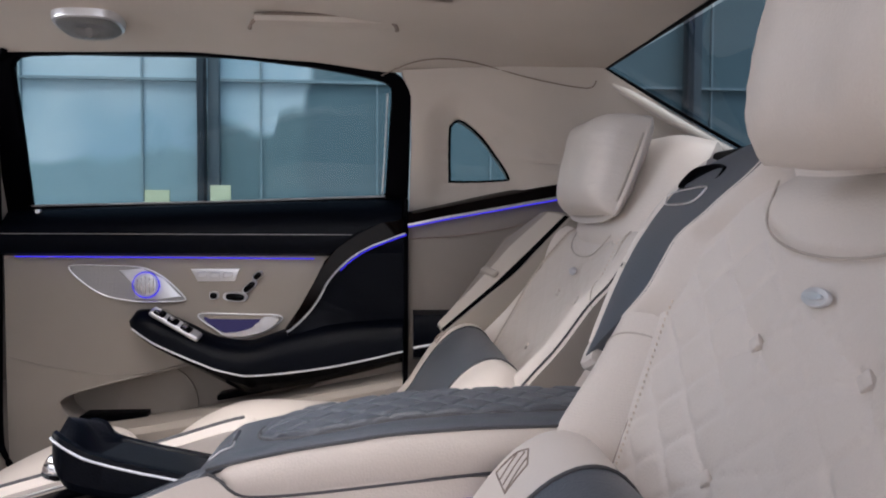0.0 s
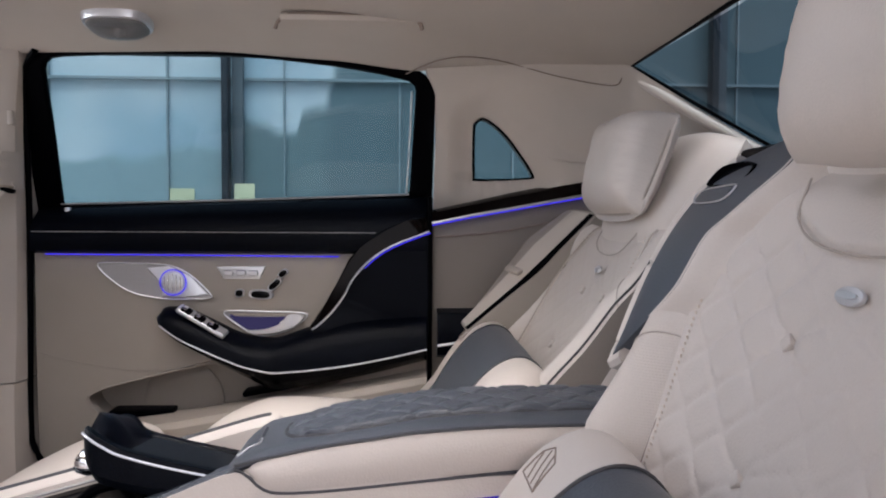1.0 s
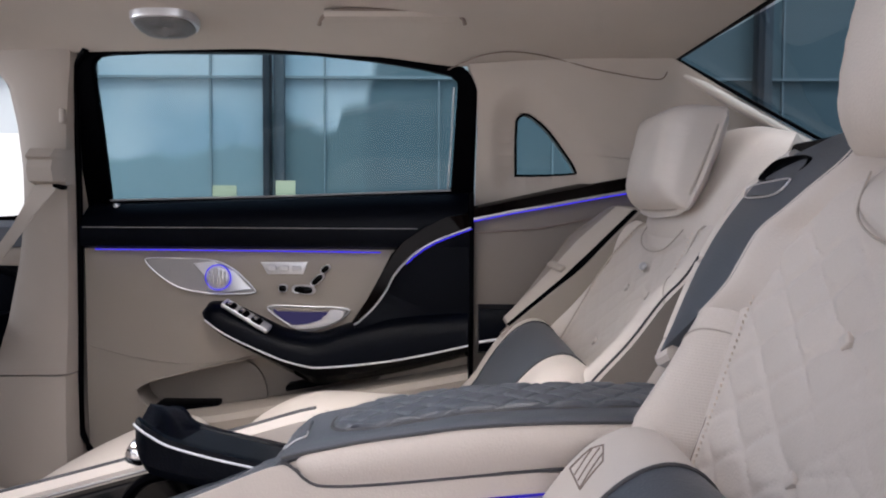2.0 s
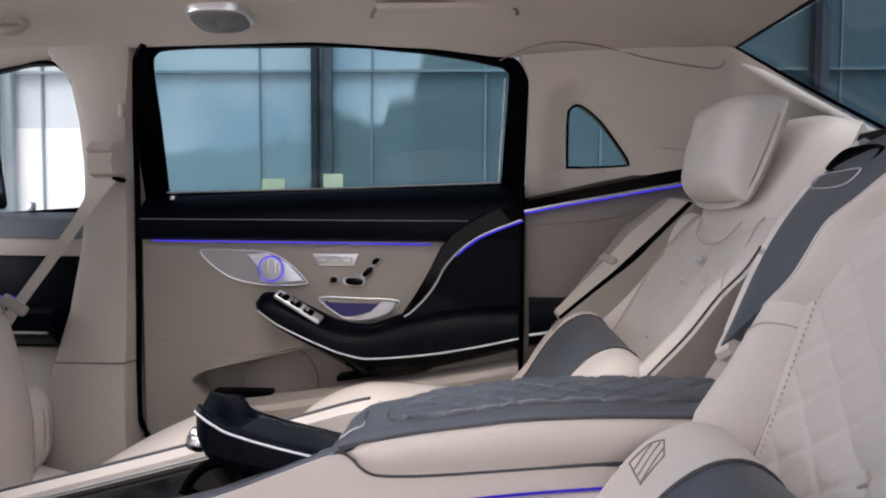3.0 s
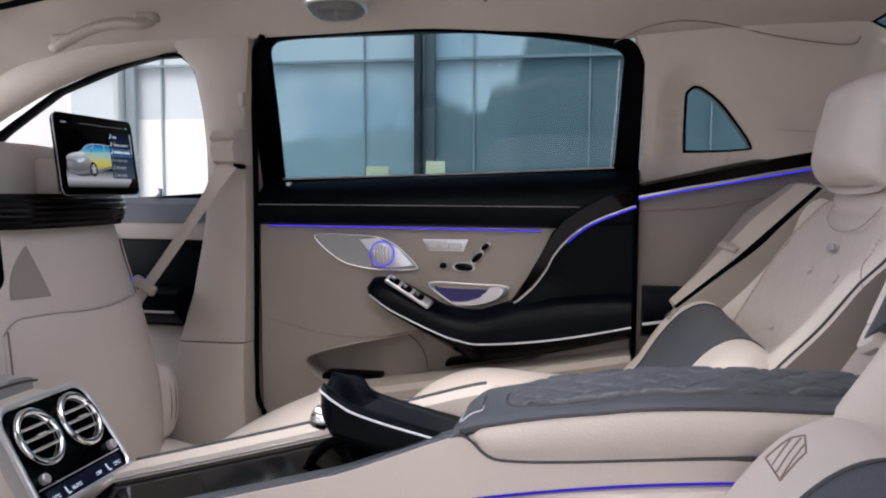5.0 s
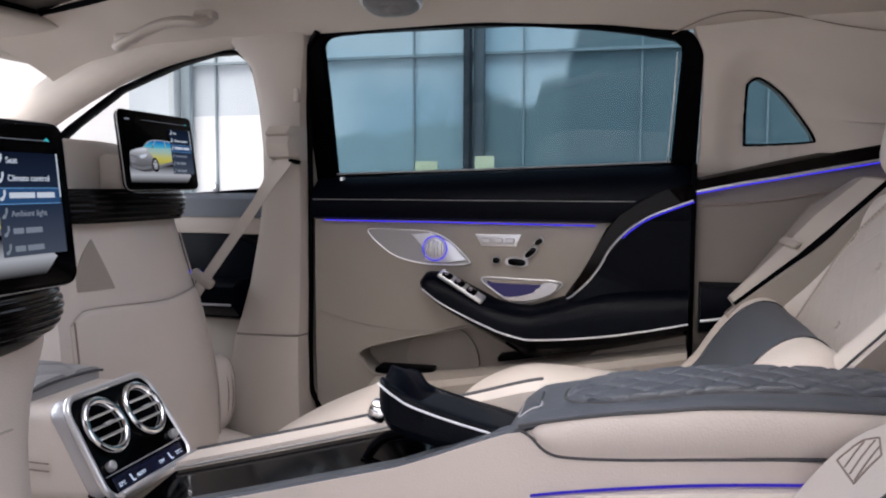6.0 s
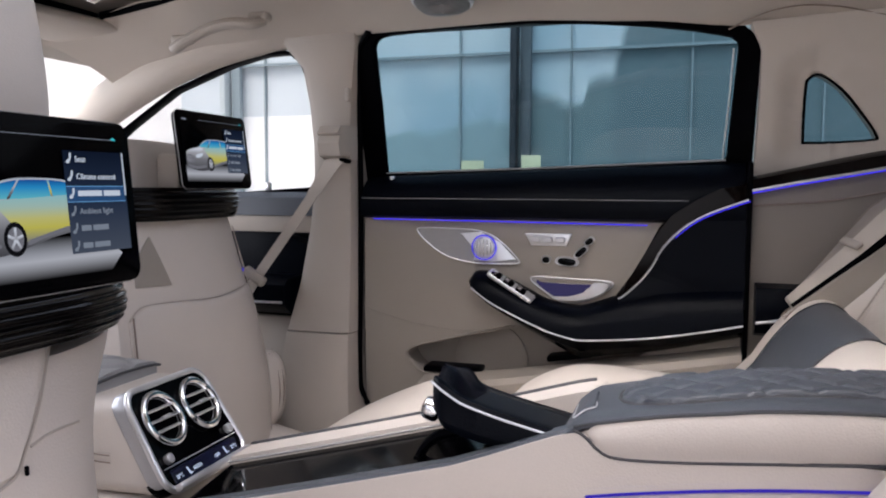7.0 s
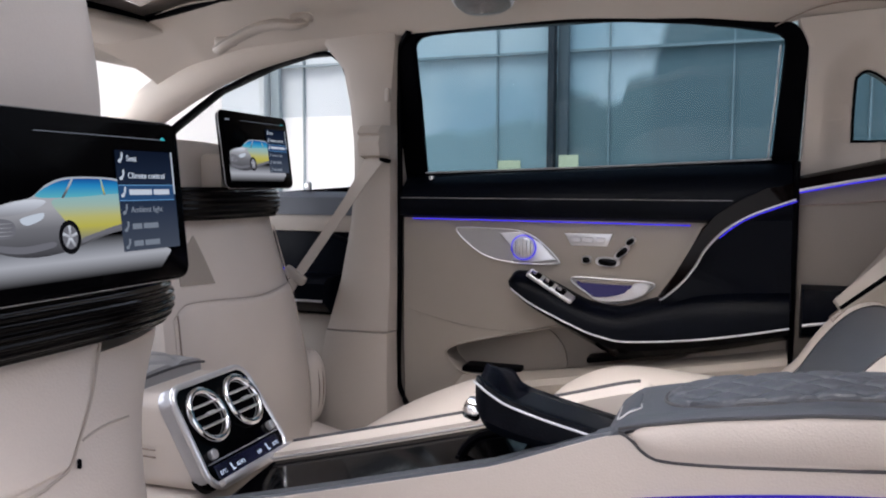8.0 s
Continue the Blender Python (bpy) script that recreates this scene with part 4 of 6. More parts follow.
    # headrest behind the loose pillow
    part("headrest", pillow(at(0, 0.46 if winged else 0.455, -0.045), (0.155, 0.085, 0.05) if winged else (0.185, 0.115, 0.065), pose(0, 0, 0, 0, 0, -90) @ pose(0, 0, 0, -tilt), power=4), leather, seat, "beige leather headrest")
    x0 = base.x - 0.257

    # cushion and raised leg rest
    def top(u, w):
        edge_ = abs(w - 0.5) * 2
        x = -0.316 + 0.57 * u
        z = spline_table([(-0.316, 0.315), (-0.310, 0.340), (-0.290, 0.380), (-0.256, 0.410), (-0.192, 0.437), (-0.127, 0.441), (-0.05, 0.436), (0.1, 0.43), (0.3, 0.43)], x)
        return Vector((x + x0, yc + (w - 0.5) * 0.56 * inward, z - 0.030 * edge_ ** 3 - 0.03 * max(0, (edge_ - 0.85) / 0.15) ** 2))
    part("cushion", slab(top, 40, 40, (0, 0, -0.18)), leather, seat, "beige leather seat cushion")

    def rest(u, w):
        x = -0.84 + 0.52 * u
        z = spline_table([(-0.84, 0.17), (-0.78, 0.208), (-0.70, 0.258), (-0.635, 0.305), (-0.555, 0.347), (-0.47, 0.383), (-0.43, 0.390), (-0.39, 0.374), (-0.36, 0.33), (-0.32, 0.30)], x)
        return Vector((x + x0, yc + (w - 0.5) * 0.50 * inward, z - 0.012 * abs(2 * w - 1) ** 3 - 0.04 * max(0, (abs(2 * w - 1) - 0.8) / 0.2) ** 2))
    part("leg_rest", slab(rest, 36, 24, (0.02, 0, -0.07)), leather, seat, "beige leather leg rest")
    part("base", rbox((0.0 + x0, yc, 0.15), (0.5, 0.46, 0.22), 0.03), carpet, seat)
    return seat


def lumbar_roll(yc, dx, dz, label, band=0.125, end=0.235):
    """The wide soft cushion that lies in the crook of a rear seat, beige with a dark band."""
    roll = thing("lumbar_cushion", label, "cushion", "lumbar cushions")
    PROF = [(0.10, 0.42), (0.13, 0.475), (0.165, 0.53), (0.20, 0.568), (0.235, 0.584), (0.265, 0.575), (0.285, 0.54), (0.29, 0.48), (0.26, 0.42)]
    line = smooth_line([(x, z, 0) for x, z in PROF], 4, True)

    def section(s, k):
        c = Vector((0.21, 0.50, 0))
        return [(c.x + (p.x - c.x) * k + dx, yc + s, c.y + (p.y - c.y) * k + dz) for p in line]
    for name, a, b, mat in (("end_panel", -end, -band - 0.001, leather), ("band", -band + 0.001, band - 0.001, slate), ("end_panel", band + 0.001, end, leather)):
        n, secs = 10, []
        for i in range(n + 1):
            s = a + (b - a) * i / n
            k = 1.0 - 0.22 * max(0, (abs(s) - end + 0.045) / 0.045) ** 2.0 + 0.02 * math.sin(math.pi * i / n)
            secs.append(section(s, k))
        part(name, loft(secs), mat, roll, "slate-blue leather band" if name == "band" else "")
    for s in (-band, band):
        part("piping", tube(section(s, 1.010), 0.0019, 6, True), stitch, roll)
    # embossed emblem on the inner end panel, drawn as a plain outline with slanting ribs
    for sg in (1,):
        for a, b in (((-0.030, 0.3), (0.0, 0.72)), ((-0.012, 0.3), (0.018, 0.72)), ((0.008, 0.3), (0.030, 0.62)), ((-0.034, 0.28), (0.034, 0.28)), ((-0.034, 0.28), (-0.02, 0.66)), ((-0.02, 0.66), (0.02, 0.78)), ((0.02, 0.78), (0.034, 0.62)), ((0.034, 0.62), (0.034, 0.28))):
            pts = []
            for i in range(7):
                t = i / 6
                o, h = a[0] + (b[0] - a[0]) * t, a[1] + (b[1] - a[1]) * t
                q = section(sg * (band + end) / 2 + o * 0.75 , 1.022)[int(8 + 6 * h)]
                q2 = section(sg * (band + end) / 2 + o * 0.75, 1.022)[int(8 + 6 * h) + 1]
                f = 8 + 6 * h - int(8 + 6 * h)
                pts.append(Vector(q).lerp(Vector(q2), f))
            part("emblem_line", tube(pts, 0.0009, 5), seam_brown, roll)
    return roll


def head_pillow(c, size, m, front, label):
    """A plump pillow, fuller in front, with a flat sewn flange round its seam."""
    p = thing("head_pillow", label, "pillow", "head pillows")
    w, h, d = size
    n, bm = 44, bmesh.new()
    place = Matrix.Translation(c) @ m

    def rim_of(a, k):
        u = math.copysign(abs(math.cos(a)) ** 0.30, math.cos(a))
        v = math.copysign(abs(math.sin(a)) ** 0.30, math.sin(a))
        return Vector((u * w * k * (1 - 0.035 * v * v), 0, v * h * k * (1 - 0.035 * u * u)))
    for sign, deep in ((-1, front), (1, d)):
        rows = []
        for i in range(n + 1):
            row = []
            for j in range(n + 1):
                u, v = 2 * i / n - 1, 2 * j / n - 1
                e = max(0.0, (1 - abs(u) ** 4.5) * (1 - abs(v) ** 4.5)) ** 0.45
                edge_ = max(abs(u), abs(v)) ** 4
                k = 0.004 * noise.noise(Vector((u * 2.2, v * 2.2, sign * 2.0 + c[1]))) * e
                k += 0.0035 * noise.noise(Vector((u * 9 * (1 + abs(v)), v * 9 * (1 + abs(u)), c[1]))) * edge_ * e
                row.append(bm.verts.new(place @ Vector((u * w * (1 - 0.035 * v * v), sign * deep * e * (1 + (0.22 * v if sign < 0 else 0)) + k, v * h * (1 - 0.035 * u * u)))))
            rows.append(row)
        for i in range(n):
            for j in range(n):
                bm.faces.new((rows[i][j], rows[i + 1][j], rows[i + 1][j + 1], rows[i][j + 1]))
    bmesh.ops.remove_doubles(bm, verts=bm.verts[:], dist=1e-5)
    part("cover", bm, leather, p)
    secs = []
    if c[1] < 1.0:
        return p
    for i in range(161):
        a = 2 * math.pi * i / 160
        wave = 0.0022 * noise.noise(Vector((math.cos(a) * 9, math.sin(a) * 9, c[1] * 5)))
        q0, q1 = rim_of(a, 0.97), rim_of(a, 1.0) + rim_of(a, 1.0).normalized() * 0.011
        secs.append([place @ (q0 + Vector((0, -0.004, 0))), place @ (q1 + Vector((0, wave - 0.0012, 0))), place @ (q1 + Vector((0, wave + 0.0012, 0))), place @ (q0 + Vector((0, 0.004, 0)))])
    part("flange", loft(secs, caps=False), leather, p, "wrinkled sewn flange")
    part("piping", tube([place @ (rim_of(2 * math.pi * i / 100, 0.995) + Vector((0, -0.005, 0))) for i in range(100)], 0.0022, 6, True), trim_beige, p)
    return p


rear_seat((0.360, 0.54, 0.729), 20, 1, "beige quilted leather rear car seat beside the open doorway")
rear_seat((0.389, 1.33, 0.690), 30, -1, "beige quilted leather rear car seat beside the closed door", False)
lumbar_roll(0.54, -0.01, 0.005, "beige and slate-blue leather lumbar cushion beside the doorway", 0.085, 0.225)
lumbar_roll(1.335, -0.01, -0.012, "beige and slate-blue leather lumbar cushion beside the closed door", 0.165, 0.275)
TURN_PILLOW = pose(0, 0, 0, 0, 0, -90)
head_pillow((0.374, 0.486, 0.910), (0.106, 0.098, 0.050), TURN_PILLOW @ pose(0, 0, 0, -19), 0.055, "plump beige leather head pillow strapped to the headrest")
head_pillow((0.443, 1.33, 0.859), (0.145, 0.083, 0.022), TURN_PILLOW @ pose(0, 0, 0, -21), 0.066, "plump beige leather head pillow on the far headrest")

rear_belt = thing("seat_belt", "beige rear seat belt, its edge and shadow gap drawn as a black strip", "seat belt")
PAD_RIM = [(0.0, 0.190, 0.560), (0.15, 0.2013, 0.5753), (0.45, 0.2583, 0.6588), (0.75, 0.3158, 0.7367), (1.0, 0.385, 0.785)]
PAD_SEAM = [(0.0, 0.180, 0.557), (0.15, 0.1955, 0.5702), (0.45, 0.289, 0.650), (0.75, 0.3437, 0.7026), (1.0, 0.43, 0.788)]


def side_pad_face(u, v, lift=0.0):
    """Leather face beside the far seat, from its rim at the lining to the belt's inner edge and on under the bolster."""
    r = Vector((lerp_table([(a, b) for a, b, c in PAD_RIM], v), 1.635, lerp_table([(a, c) for a, b, c in PAD_RIM], v)))
    s = Vector((lerp_table([(a, b) for a, b, c in PAD_SEAM], v), 1.55, lerp_table([(a, c) for a, b, c in PAD_SEAM], v)))
    swell = 0.012 * math.sin(math.pi * u) if u < 1 else -0.06 * (u - 1)
    return r.lerp(s, u) + Vector((-0.82, 0, 0.57)) * (swell + lift)


side_pad = thing("seat_side_pad", "beige leather pad between the far seat and the door", "seat pad")
# the pad's soft shadow is put into its darker leather
part("pad", slab(lambda u, v: side_pad_face(1.10 * u, v), 24, 30, (0.07, 0, -0.05)), darker_leather, side_pad)
part("rim_seam", tube([side_pad_face(0.12, i / 30, 0.0004) for i in range(31)], 0.0012, 6), seam_brown, side_pad)
part("webbing", slab(lambda u, v: side_pad_face(0.60 + 0.40 * u, 0.05 + 0.93 * v, 0.003), 6, 30, (0.002, 0, -0.0015)), webbing, rear_belt)
# black strip: belt edge line, widened where the gap lies in shadow
part("edge", loft([[side_pad_face(1.0, v, 0.004), side_pad_face(1.06 + 0.03 * math.exp(-((v - 0.6) / 0.16) ** 2), v, 0.004), side_pad_face(1.06 + 0.03 * math.exp(-((v - 0.6) / 0.16) ** 2), v, 0.001), side_pad_face(1.0, v, 0.0)] for v in (0.03 + 0.95 * i / 30 for i in range(31))]), black_plastic, rear_belt, "black strip for the belt's edge line and the shadow gap beside it")
part("slider", moved(rbox((0, 0, 0), (0.016, 0.050, 0.009), 0.004, 3), Matrix.Translation(side_pad_face(0.70, 0.52, 0.006)) @ pose(0, 0, 0, 12, -35, 18)), trim_beige, rear_belt, "beige belt slider")


# ---- centre console with armrest, tray and rear vents ----
NEAR, FAR, PAD_FAR = 0.785, 0.990, 0.955


def console():
    con = thing("centre_console", "long beige leather centre console between the rear seats", "car console")
    RAMP = [(-0.580, 0.403), (-0.55, 0.411), (-0.40, 0.451), (-0.208, 0.504), (-0.10, 0.534), (-0.07, 0.5245), (0.05, 0.527), (0.32, 0.530)]
    ramp = smooth_line([(x, z, 0) for x, z in RAMP], 8)

    def wall_(y0, y1, drop, mat, name, label=""):
        secs = [[(p.x, y0, p.y - drop(p.x)), (p.x, y1, p.y - drop(p.x)), (p.x, y1, 0.1), (p.x, y0, 0.1)] for p in ramp]
        return part(name, loft(secs), mat, con, label)
    sink = lambda x: 0.013 * min(1.0, max(0.0, (-0.105 - x) / 0.12))
    wall_(NEAR, NEAR + 0.024, sink, leather, "near_wall", "beige leather side of the console")
    wall_(FAR - 0.055, FAR, lambda x: -0.003, leather, "far_wall", "beige leather side of the console")
    part("near_capping", loft([[(p.x, NEAR + 0.003, p.y - sink(p.x)), (p.x, NEAR + 0.006, p.y - sink(p.x) + 0.003), (p.x, NEAR + 0.023, p.y - sink(p.x) + 0.003), (p.x, NEAR + 0.025, p.y - sink(p.x))] for p in ramp if p.x < -0.095]), slate, con, "slate leather capping strip")
    for y, off in ((FAR - 0.002, 0.003),):
        part("piping", tube([(p.x, y, p.y + off) for p in ramp if p.x < -0.1], 0.0035, 6), stitch, con)
    part("stowage_lid", loft([[(p.x, NEAR + 0.025, p.y - 0.022), (p.x, FAR - 0.056, p.y - 0.008), (p.x, FAR - 0.056, p.y - 0.05), (p.x, NEAR + 0.025, p.y - 0.05)] for p in ramp if p.x < -0.14]), lacquer, con, "glossy black stowage lid")
    part("lid_edge", tube([(p.x, FAR - 0.060, p.y - 0.003) for p in ramp if -0.58 < p.x < -0.26], 0.0018, 6), lens_grey, con)
    part("lid_hook", tube(smooth_line([(-0.285, NEAR + 0.07, 0.462), (-0.275, NEAR + 0.07, 0.480), (-0.258, NEAR + 0.07, 0.494), (-0.235, NEAR + 0.07, 0.500)], 5), 0.006, 8), black_plastic, con, "curved black lid handle")

    # armrest box: a soft leather cheek under the pad, with a piped lower edge that curves up at the front
    def arm(x):
        return spline_table([(-0.105, 0.541), (-0.086, 0.546), (-0.022, 0.559), (0.032, 0.567), (0.085, 0.574), (0.187, 0.579), (0.40, 0.580)], x)

    def foot(x):
        return spline_table([(-0.100, 0.537), (-0.089, 0.532), (-0.074, 0.518), (-0.055, 0.5135), (0.0, 0.516), (0.10, 0.5255), (0.20, 0.534), (0.34, 0.541)], x)
    xs = [-0.100 + 0.42 * i / 60 for i in range(61)]
    cheek = []
    for x in xs:
        a, f, row = arm(x) - 0.003, foot(x), []
        for k in range(13):
            t = k / 12
            out = 0.011 * math.sin(math.pi * (0.12 + 0.80 * t)) ** 0.7 * min(1.0, (a - f) / 0.03)
            row.append((x, NEAR + 0.006 - out, a + (f - a) * t))
        row += [(x, PAD_FAR - 0.002, f), (x, PAD_FAR + 0.004, (a + f) / 2), (x, PAD_FAR - 0.006, a - 0.008)]
        cheek.append(row)
    part("armrest_body", loft(cheek), leather, con, "beige leather armrest box")
    part("box_piping", tube([(x, NEAR + 0.0005, foot(x)) for x in xs], 0.0017, 6), stitch, con)
    part("pad_piping", tube([(x, NEAR + 0.0005, arm(x) - 0.002) for x in xs], 0.0015, 6), stitch, con)
    part("lower_body", loft([[(x, NEAR + 0.008, foot(x)), (x, NEAR + 0.008, 0.485), (x, NEAR + 0.012, 0.1), (x, FAR - 0.002, 0.1), (x, FAR - 0.002, 0.52)] for x in [-0.105] + xs]), leather, con)
    LED = [(-0.32, 0.41, 0.0), (-0.22, 0.436, 0.004), (-0.15, 0.455, 0.009), (-0.07, 0.474, 0.014), (0.03, 0.491, 0.018), (0.12, 0.502, 0.02), (0.20, 0.508, 0.02), (0.32, 0.511, 0.02)]
    led = smooth_line(LED, 5)
    part("light_ledge", loft([[(p.x, NEAR + 0.02, p.y - 0.003), (p.x, NEAR + 0.004 - p.z, p.y), (p.x, NEAR - p.z, p.y - 0.004), (p.x, NEAR - p.z * 1.6, p.y - 0.06), (p.x, NEAR - p.z * 1.8, 0.1), (p.x, NEAR + 0.02, 0.1)] for p in led]), leather, con, "beige lower flank of the console")
    part("ambient_light", tube([(p.x, NEAR - 0.001, p.y + 0.002) for p in led[14:]], 0.0015, 6), dim_blue, con, "dim blue light strip along the flank")

    # dark pad with quilted inset
    def pad(u, w):
        x = -0.112 + 0.42 * u
        y = NEAR + 0.001 + (PAD_FAR - NEAR - 0.002) * w
        e = max(0, (abs(2 * w - 1) - 0.8) / 0.2)
        front = max(0, (0.06 - u) / 0.06)
        return Vector((x, y, arm(x) + 0.004 * (1 - e * e) - 0.006 * w - 0.012 * front ** 2))
    top = part("armrest_pad", slab(pad, 40, 24, (0, 0, -0.005)), slate, con, "slate-blue leather armrest pad")

    def inset(u, w):
        uu, ww = 2 * u - 1, 2 * w - 1
        x = 0.130 + 0.192 * uu * math.sqrt(1 - 0.28 * ww * ww * abs(uu) ** 3)
        near = lerp_table([(-0.06, 0.800), (-0.02, 0.802), (0.03, 0.812), (0.09, 0.822), (0.32, 0.828)], x)
        mid, half = (near + 0.940) / 2, (0.940 - near) / 2
        y = mid + half * ww * math.sqrt(1 - 0.42 * uu * uu * abs(ww) ** 3 * abs(uu) ** 2)
        p = pad((x + 0.112) / 0.42, (y - NEAR - 0.001) / (PAD_FAR - NEAR - 0.002))
        e = max(abs(uu), abs(ww))
        p.z += 0.0062 + diamonds(x - 0.02, y - 0.88, 0.048, 0.050, 0.0034) - 0.006 * max(0, (e - 0.93) / 0.07) ** 2
        return p
    quilt = part("quilted_inset", slab(inset, 170, 80, (0, 0, -0.012)), slate, top, "diamond-quilted slate leather")
    edge_ = [inset(t, 0) for t in (i / 30 for i in range(30))] + [inset(1, t) for t in (i / 14 for i in range(14))] + [inset(1 - t, 1) for t in (i / 30 for i in range(30))] + [inset(0, 1 - t) for t in (i / 14 for i in range(14))]
    part("inset_piping", tube(edge_, 0.0022, 6, True), stitch, quilt)
    def key(u, w):
        x, y = -0.1085 + 0.004 * (1 - w) + 0.021 * u, 0.817 + 0.074 * w + 0.008 * u
        e = max(abs(2 * u - 1), abs(2 * w - 1))
        return pad((x + 0.112) / 0.42, (y - NEAR - 0.001) / (PAD_FAR - NEAR - 0.002)) + Vector((0, 0, 0.0032 - 0.002 * max(0, (e - 0.85) / 0.15) ** 2))
    part("release_button", slab(key, 16, 24, (0, 0, -0.006)), slate, top, "leather-topped release button")
    part("button_rim", tube(smooth_line([key(0, 0.9), key(0, 0.5), key(0.0, 0.02), key(0.5, 0), key(1.0, 0.02), key(1.0, 0.3)], 4), 0.0010, 6), bright_trim, top)
    return con


console()


def tray():
    t = thing("phone_tray", "black pull-out tray with a silver rim on the console", "tray")
    FRONT, REAR = -0.252, -0.104
    near_z = lambda x: spline_table([(-0.252, 0.571), (-0.243, 0.569), (-0.228, 0.560), (-0.212, 0.552), (-0.169, 0.540), (-0.10, 0.525)], x)
    far_z = lambda x: spline_table([(-0.256, 0.560), (-0.240, 0.553), (-0.228, 0.5385), (-0.19, 0.527), (-0.125, 0.5125), (-0.10, 0.508)], x)
    bed = lambda x: 0.546 - 0.24 * (x + 0.209)
    xs = [FRONT + (REAR - FRONT) * i / 30 for i in range(31)]

    def ring(x):
        a, b = 0.800 + 0.012 * max(0, (-0.236 - x) / 0.016) ** 2, 0.928 - 0.012 * max(0, (-0.236 - x) / 0.016) ** 2
        zn, zf = near_z(x), far_z(x)
        hood = max(0.0, min(1.0, (-0.212 - x) / 0.022))
        hood = hood * hood * (3 - 2 * hood)
        fl = bed(x) - 0.006
        n1, f1 = fl + (zn - 0.004 - fl) * hood, fl - 0.013 + (zf + 0.008 - fl) * hood
        low = spline_table([(-0.252, 0.531), (-0.238, 0.517), (-0.20, 0.506), (-0.10, 0.488)], x)
        return [(x, a + 0.010, low), (x, a, low + 0.012), (x, a, zn - 0.004), (x, a + 0.003, zn), (x, a + 0.011, zn), (x, a + 0.017, n1), (x, a + 0.040, n1 + 0.010 * hood - 0.003 * (1 - hood)), (x, (a + b) / 2, (n1 + f1) / 2 + 0.013 * hood), (x, b - 0.014, f1 + 0.006 * hood), (x, b - 0.010, zf), (x, b - 0.002, zf), (x, b, zf - 0.004), (x, b, low + 0.004), (x, b - 0.02, low - 0.006)]
    part("body", loft([ring(x) for x in xs]), black_leather, t, "black leather-look tray body")
    part("rim", tube([(x - 0.001, ring(x)[2][1] - 0.0008, near_z(x) - 0.005) for x in xs] , 0.0013, 8), bright_trim, t, "silver rim line")
    part("front_rim", tube([(FRONT - 0.0015, 0.812 + 0.104 * i / 8, 0.566 - 0.016 * i / 8) for i in range(9)], 0.0013, 8), bright_trim, t)
    part("mat", loft([[(x, 0.820, bed(x) - 0.0040), (x, 0.912, bed(x) - 0.0150), (x, 0.912, bed(x) - 0.0180), (x, 0.820, bed(x) - 0.0070)] for x in (-0.216, -0.17, -0.118)]), slate_mat, t, "dark rubber mat")
    part("hinge", rbox((-0.106, 0.866, 0.505), (0.014, 0.128, 0.030), 0.004), black_plastic, t)
    part("knob", moved(moved(disc((0, 0, 0), 0.013, 0.020, "X", 24, 0.005), pose(0, 0, 0, 0, 18)), Matrix.Translation((-0.270, 0.862, 0.521))), chrome, t, "round silver release knob")
    return t


tray()


